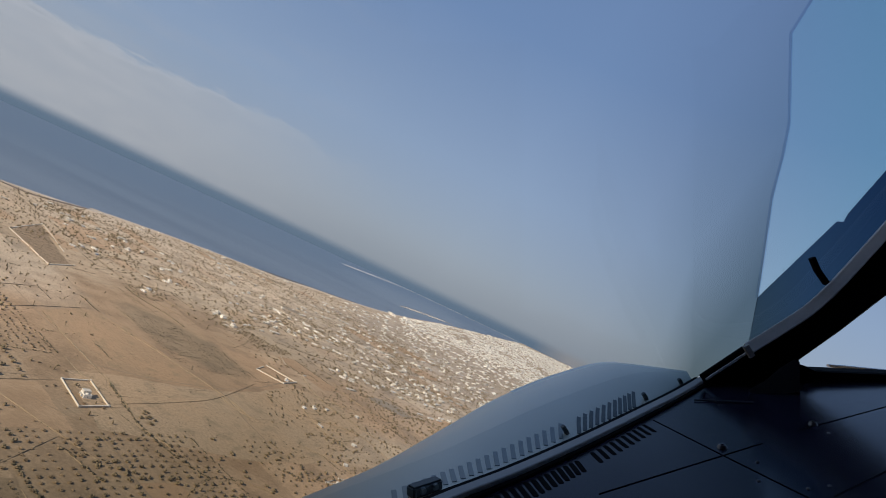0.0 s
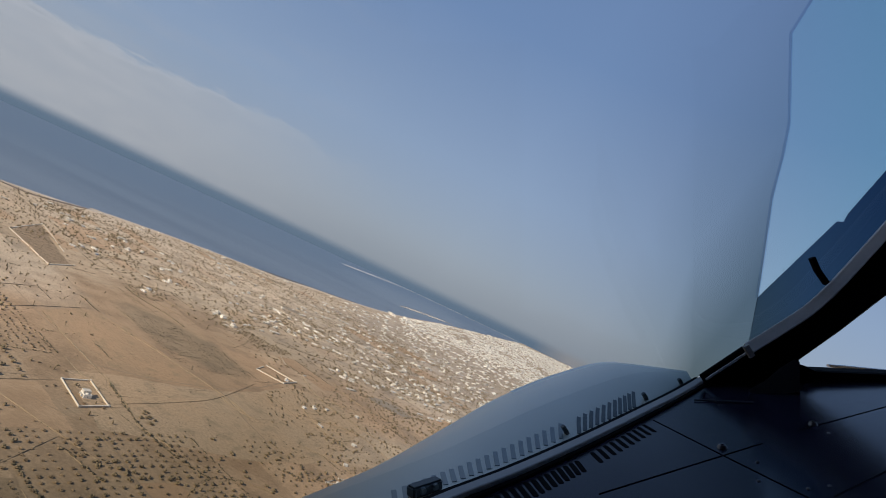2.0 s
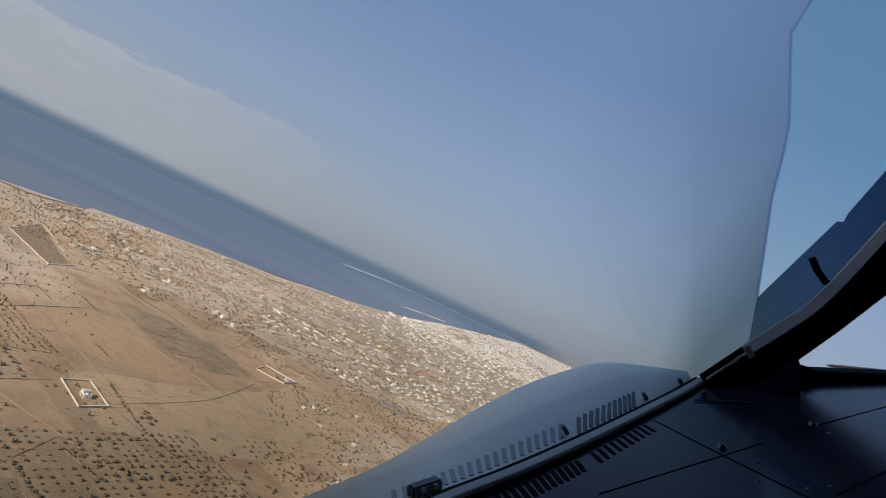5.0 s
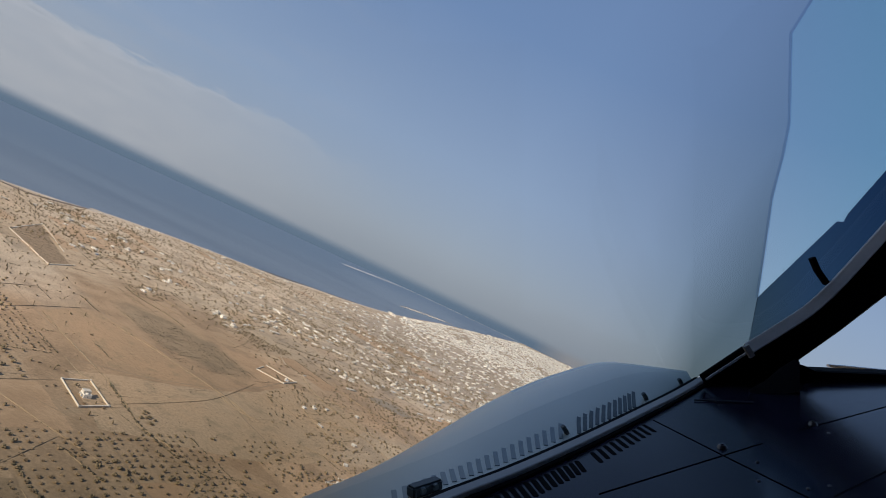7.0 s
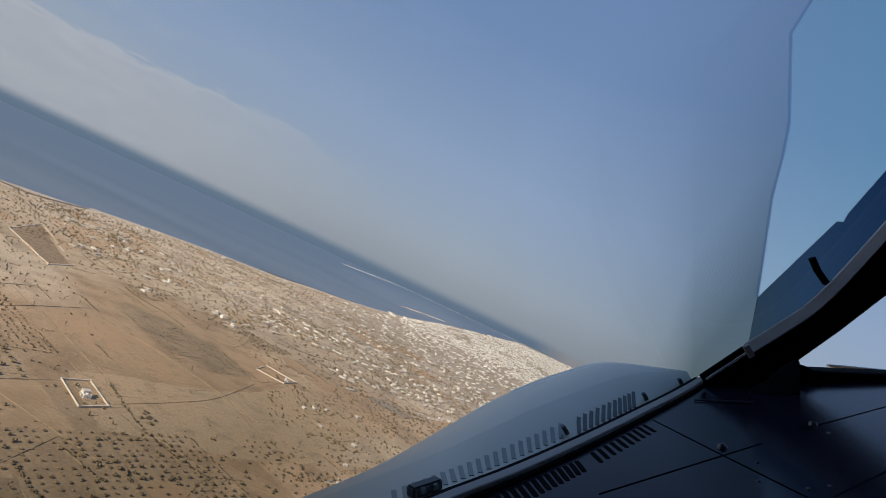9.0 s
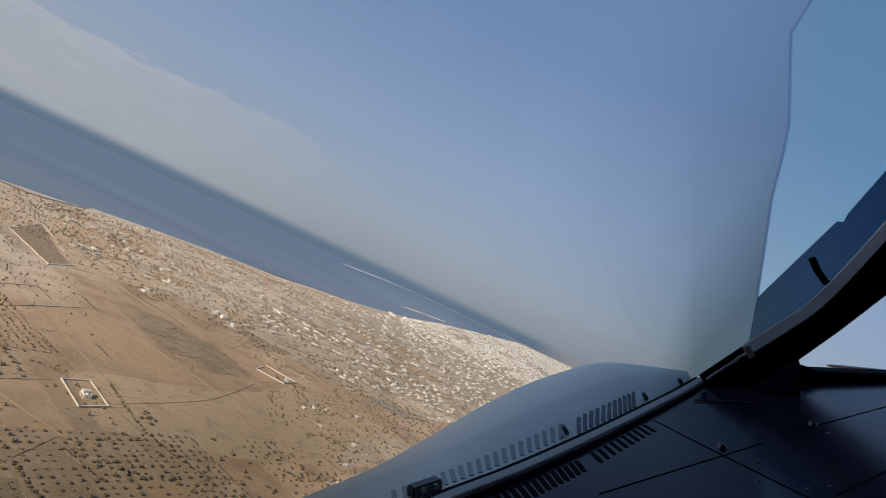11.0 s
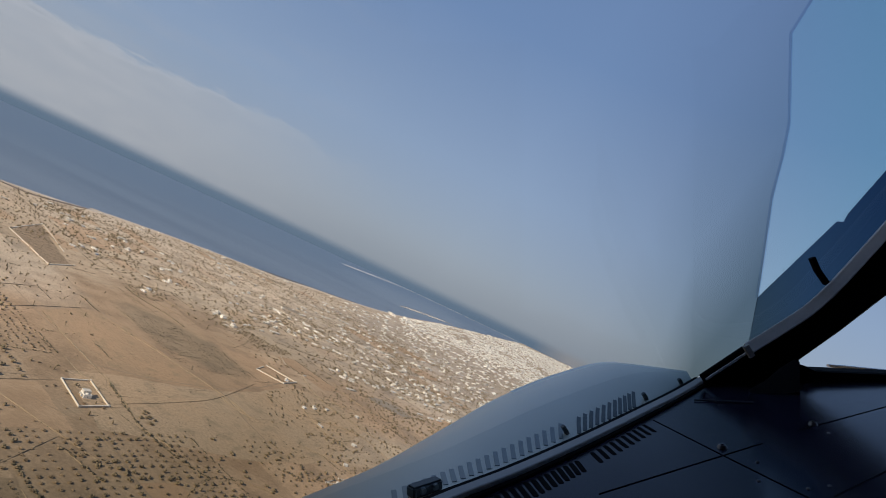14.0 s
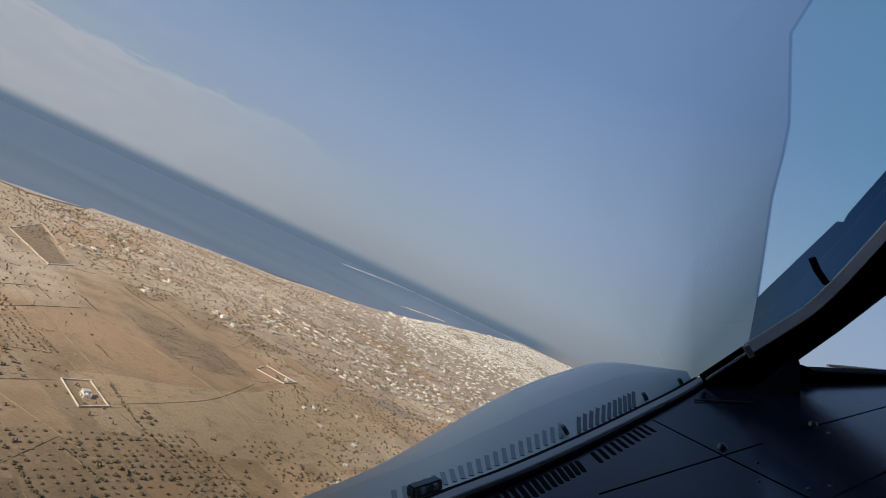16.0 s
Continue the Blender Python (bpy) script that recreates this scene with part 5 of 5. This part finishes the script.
def stud(x, z, r, high):
    bm = bmesh.new()
    turn = Matrix.Translation((x, SHELF + high / 2, z)) @ Matrix.Rotation(-math.pi / 2, 4, "X")
    bmesh.ops.create_cone(bm, cap_ends=True, segments=14, radius1=r, radius2=r * 0.72, depth=high, matrix=turn)
    bmesh.ops.create_cone(bm, cap_ends=True, segments=6, radius1=r * 0.4, radius2=r * 0.34, depth=high * 0.5, matrix=Matrix.Translation((0, high * 0.6, 0)) @ turn)
    return bm


for x, z in [(0.337, -0.716), (0.505, -0.810)]:
    deck_part("screw", stud(x, z, 0.0062, 0.004), M_STEEL, shield, "worn steel screw")
for x, z in [(0.354, -0.668), (0.326, -0.613), (0.365, -0.593), (0.391, -0.600), (0.502, -0.773)]:
    deck_part("rivet", stud(x, z, 0.0022, 0.0012), M_STEEL, shield)


def slot(a, b, width, y):
    """A long slot with rounded ends, from a to b in plan."""
    a, b = Vector((a[0], a[1])), Vector((b[0], b[1]))
    d = (b - a).normalized()
    s = Vector((-d.y, d.x)) * width / 2
    ring = []
    for end, sign in ((b, 1), (a, -1)):
        for k in range(6):
            t = math.pi * k / 5 - math.pi / 2
            ring.append(end - d * sign * width / 2 + d * sign * math.cos(t) * width / 2 + s * sign * math.sin(t))
    return slab([(p.x, p.y) for p in ring], y + 0.0004, y - 0.001)


# two rows of air vents along the windscreen
for a0, b0, a1, b1, n in (((0.1753, -0.7001), (0.1784, -0.6667), (0.2732, -0.8104), (0.2785, -0.7778), 10), ((0.0513, -0.5794), (0.0600, -0.5432), (0.1510, -0.6721), (0.1525, -0.6380), 13)):
    for k in range(n):
        t = k / (n - 1)
        mix2 = lambda p, q: (p[0] + (q[0] - p[0]) * t, p[1] + (q[1] - p[1]) * t)
        deck_part("vent_slot", slot(mix2(a0, a1), mix2(b0, b1), 0.0060, SHELF), M_BLACK, shield)

# the seal along the windscreen, its channels, the centre post with trim, joint, peg and bracket
deck_part("windscreen_seal", bar([p + Vector((-0.002, 0, -0.002)) for p in SEAL], 0.014, 0.006), M_TRIM, label="light grey rubber seal along the windscreen")
deck_part("seal_channel", bar([p + Vector((0.0045, -0.004, 0.0045)) for p in SEAL], 0.005, 0.003), M_BLACK)
deck_part("outer_channel", bar([p + Vector((-0.011, -0.003, -0.010)) for p in SEAL], 0.007, 0.008), M_BLACK)
post = deck_part("centre_post", plate([(0.452, -0.237), (0.533, -0.179), (0.646, -0.108), (0.719, -0.040), (0.776, 0.021), (0.887, 0.151), (0.967, 0.080), (0.887, 0.009), (0.776, -0.080), (0.690, -0.146), (0.622, -0.194), (0.615, -0.247), (0.545, -0.265), (0.444, -0.263)], -1.04, -1.12, 0.003, 1.08), M_BLACK, label="thick black curved windscreen centre post")
deck_part("post_trim", bar(smooth_line([(0.530, -0.173, -1.030), (0.580, -0.142, -1.030), (0.635, -0.106, -1.030), (0.673, -0.072, -1.030), (0.707, -0.036, -1.030), (0.765, 0.028, -1.030), (0.875, 0.154, -1.030)], 0.02), 0.0205, 0.010, (-0.2, 0.3, 0.93)), M_POST, label="grey seal along the centre post")
deck_part("joint_channel", bar([(0.451, -0.226, -1.032), (0.526, -0.176, -1.032)], 0.016, 0.008, face), M_BLACK)
deck_part("joint_strip", bar([(0.455, -0.226, -1.028), (0.525, -0.180, -1.028)], 0.0042, 0.006, face), M_PALE)
deck_part("seal_joint", bar([(0.520, -0.166, -1.020), (0.531, -0.185, -1.020)], 0.010, 0.008, face), M_TRIM)
deck_part("peg", bar([(0.634, -0.015, -1.020), (0.643, -0.036, -1.020), (0.659, -0.059, -1.020)], 0.0095, 0.0095, face), M_BLACK)
deck_part("bracket", plate([(0.583, -0.183), (0.592, -0.187), (0.593, -0.237), (0.513, -0.248), (0.507, -0.234), (0.533, -0.220), (0.559, -0.198)], -0.985, -0.995, 0.0, 1.01), M_FLANGE, label="dark painted bracket at the foot of the post")
deck_part("ledge", bar([(0.396, -0.238, -0.936), (0.483, -0.238, -0.922)], 0.0022, 0.002), M_FLANGE)
deck_part("rear_rail", bar([(0.658, -0.224, -1.100), (0.677, -0.232, -1.100), (0.821, -0.238, -1.100), (1.022, -0.246, -1.100)], 0.022, 0.05, face), M_BLACK)
deck_part("sill_strip", bar([(0.753, -0.228, -1.160), (0.791, -0.231, -1.160), (0.901, -0.242, -1.160)], 0.005, 0.01, face), M_PALE, label="pale strip along the far window sill")

# the panes: the broad windscreen, its dark lower border along the post, and an added tinted sheet with an edge strip
# for the side window's reflection
EDGE = [(0.568, -0.088, -1.070), (0.581, -0.009, -1.070), (0.595, 0.093, -1.070), (0.615, 0.170, -1.070), (0.626, 0.226, -1.070), (0.629, 0.388, -1.070), (0.667, 0.449, -1.070), (0.709, 0.510, -1.070)]
bm = bmesh.new()
heights = [p[1] for p in EDGE]
foot = [Vector((-0.60, 0, -0.25))] + [p + Vector((-0.014, 0, -0.013)) for p in SEAL]
columns = [[bm.verts.new((p.x, -0.236 + (h - heights[0]) / (heights[-1] - heights[0]) * (heights[-1] + 0.236), p.z)) for h in heights] for p in foot]
columns.append([bm.verts.new(p) for p in [(0.548, -0.189, -1.072), EDGE[0]] + EDGE[2:]])
for a, b in zip(columns, columns[1:]):
    for j in range(len(heights) - 1):
        bm.faces.new((a[j], b[j], b[j + 1], a[j + 1]))
panes = [deck_part("windscreen_pane", bm, M_PANE, label="large clear windscreen pane, darker towards the post", smooth=True)]
panes.append(deck_part("reflection_sheet", plate([(0.568, -0.088), (0.581, -0.009), (0.595, 0.093), (0.615, 0.170), (0.626, 0.226), (0.629, 0.388), (0.667, 0.449), (0.709, 0.510), (0.954, 0.510), (0.954, 0.317), (0.799, 0.140), (0.732, 0.064), (0.724, 0.049), (0.712, 0.050)], -1.07, -1.0705), M_REFLECTION, label="added blue sheet standing for the side window's reflection"))
panes.append(deck_part("border_pane", plate([(0.568, -0.088), (0.712, 0.050), (0.724, 0.049), (0.732, 0.064), (0.799, 0.140), (0.954, 0.317), (0.954, 0.154), (0.799, 0.016), (0.738, -0.050), (0.658, -0.121), (0.548, -0.191)], -1.072, -1.0725), M_BAND, label="dark blue tinted border of the windscreen"))
panes.append(deck_part("reflection_edge", plate([(x - 0.007, y) for x, y, _ in EDGE] + [(x - 0.0005, y) for x, y, _ in EDGE[::-1]], -1.066, -1.0662), M_RIM, label="bluish strip along the edge of the painted reflection"))

for ob in panes:
    ob.visible_shadow = False

# the nose outside the windscreen: a rounded painted skin that falls away ahead
def on_nose(t, s, lift=0.0):
    """A point of the nose; t along the windscreen, s from its foot (0) over the crest (1) and down ahead (to 2)."""
    k = min(max(t, 0.0), 1.0) * (len(CREST) - 1)
    i = min(int(k), len(CREST) - 2)
    pts = []
    for line in (SILL, CREST):
        p0, p1, p2, p3 = (Vector(line[min(max(j, 0), len(line) - 1)]) for j in (i - 1, i, i + 1, i + 2))
        f = k - i
        pts.append(0.5 * (2 * p1 + (p2 - p0) * f + (2 * p0 - 5 * p1 + 4 * p2 - p3) * f * f + (3 * p1 - p0 - 3 * p2 + p3) * f ** 3))
    base, crest = pts
    base = base + Vector((-0.016, -0.012, -0.014))
    if s <= 1:
        return base.lerp(crest, s) + Vector((0, 0.030 * math.sin(s * math.pi) * (1 - 0.5 * t) + lift, lift))
    a = s - 1
    return crest + Vector((-0.20, -0.45, -0.25)) * a * a + Vector((-0.05, 0.0, -0.06)) * a


def nose_skin(s0, s1, rows):
    bm = bmesh.new()
    grid = [[bm.verts.new(on_nose(k / 48, s0 + (s1 - s0) * j / rows)) for j in range(rows + 1)] for k in range(49)]
    for a, b in zip(grid, grid[1:]):
        for j in range(rows):
            bm.faces.new((a[j], b[j], b[j + 1], a[j + 1]))
    bmesh.ops.recalc_face_normals(bm, faces=bm.faces[:])
    return bm


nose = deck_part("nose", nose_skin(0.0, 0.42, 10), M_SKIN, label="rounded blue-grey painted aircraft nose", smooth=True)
# the nose's brighter upper band, reflected light put into a paler paint
deck_part("nose_bright_band", nose_skin(0.42, 2.0, 24), M_NOSE_BRIGHT, nose, "upper skin of the nose, paler to stand for reflected light", smooth=True)
# highlight along the crest, made as an added polished strip
deck_part("crest_highlight", bar([on_nose(0.64 + 0.02 * k, 0.975, 0.0010) for k in range(13)], 0.012, 0.0006), M_POLISH, nose, "thin bright strip standing for the highlight along the nose")
# added bars for the vents' reflection in the glass, in two rows: (t, s) of the first and the last one's foot and head
for n, f0, h0, f1, h1 in ((11, (0.630, 0.055), (0.657, 0.170), (0.775, 0.055), (0.810, 0.190)), (20, (0.185, 0.100), (0.208, 0.200), (0.588, 0.075), (0.615, 0.180))):
    for k in range(n):
        w = k / (n - 1)
        ends = [(a[0] + (b[0] - a[0]) * w, a[1] + (b[1] - a[1]) * w) for a, b in ((f0, f1), (h0, h1))]
        line = [on_nose(ends[0][0] + (ends[1][0] - ends[0][0]) * j / 4, ends[0][1] + (ends[1][1] - ends[0][1]) * j / 4, 0.0004) for j in range(5)]
        deck_part("vent_reflection", bar(line, 0.0056, 0.0008, (0, 0.75, 0.65)), M_NOSE_BLACK if n == 11 else M_NOSE_GREY, nose)
# the wiper's motor box and two small nozzles at the foot of the nose
at_box = on_nose(0.245, 0.10)
bm = bmesh.new()
turn = Matrix.Translation(at_box + Vector((0, 0.006, 0.004))) @ Matrix.Rotation(radians(40), 4, "Y")
bmesh.ops.create_cube(bm, size=1.0, matrix=turn @ Matrix.Diagonal((0.038, 0.012, 0.014, 1)))
bmesh.ops.bevel(bm, geom=bm.edges[:], offset=0.002, segments=2, affect="EDGES")
deck_part("wiper_box", bm, M_NOSE_BLACK, nose, "small black wiper motor box")
for dx in (-0.008, 0.008):
    bm = bmesh.new()
    bmesh.ops.create_cone(bm, cap_ends=True, segments=14, radius1=0.004, radius2=0.003, depth=0.003, matrix=turn @ Matrix.Translation((dx, 0.001, 0.0078)))
    deck_part("nozzle_eye", bm, M_NOSE_GREY, nose)
for t, s in ((0.608, 0.09), (0.825, 0.075), (0.95, 0.08)):
    p = on_nose(t, s)
    deck_part("nozzle", bar([p, p + Vector((-0.002, 0.005, 0.001)), p + Vector((-0.006, 0.011, 0.002))], 0.006, 0.005), M_NOSE_BLACK, nose)

# the lining that closes the flight deck overhead, beside and behind: out of view, added to keep the sun off the
# glareshield
deck_part("roof_lining", boxes((-0.80, 0.78, -0.45, 1.7, 0.82, 1.1)), M_LINING)
deck_part("side_lining", boxes((-0.80, -0.9, -0.94, -0.76, 0.78, 1.1)), M_LINING)
deck_part("side_lining", boxes((1.66, -0.9, -0.9, 1.70, 0.78, 1.1)), M_LINING)
deck_part("rear_bulkhead", boxes((-0.80, -0.9, 1.1, 1.7, 0.82, 1.14)), M_LINING)
deck_part("deck_floor", boxes((-0.80, -0.94, -0.45, 1.7, -0.90, 1.1)), M_LINING)
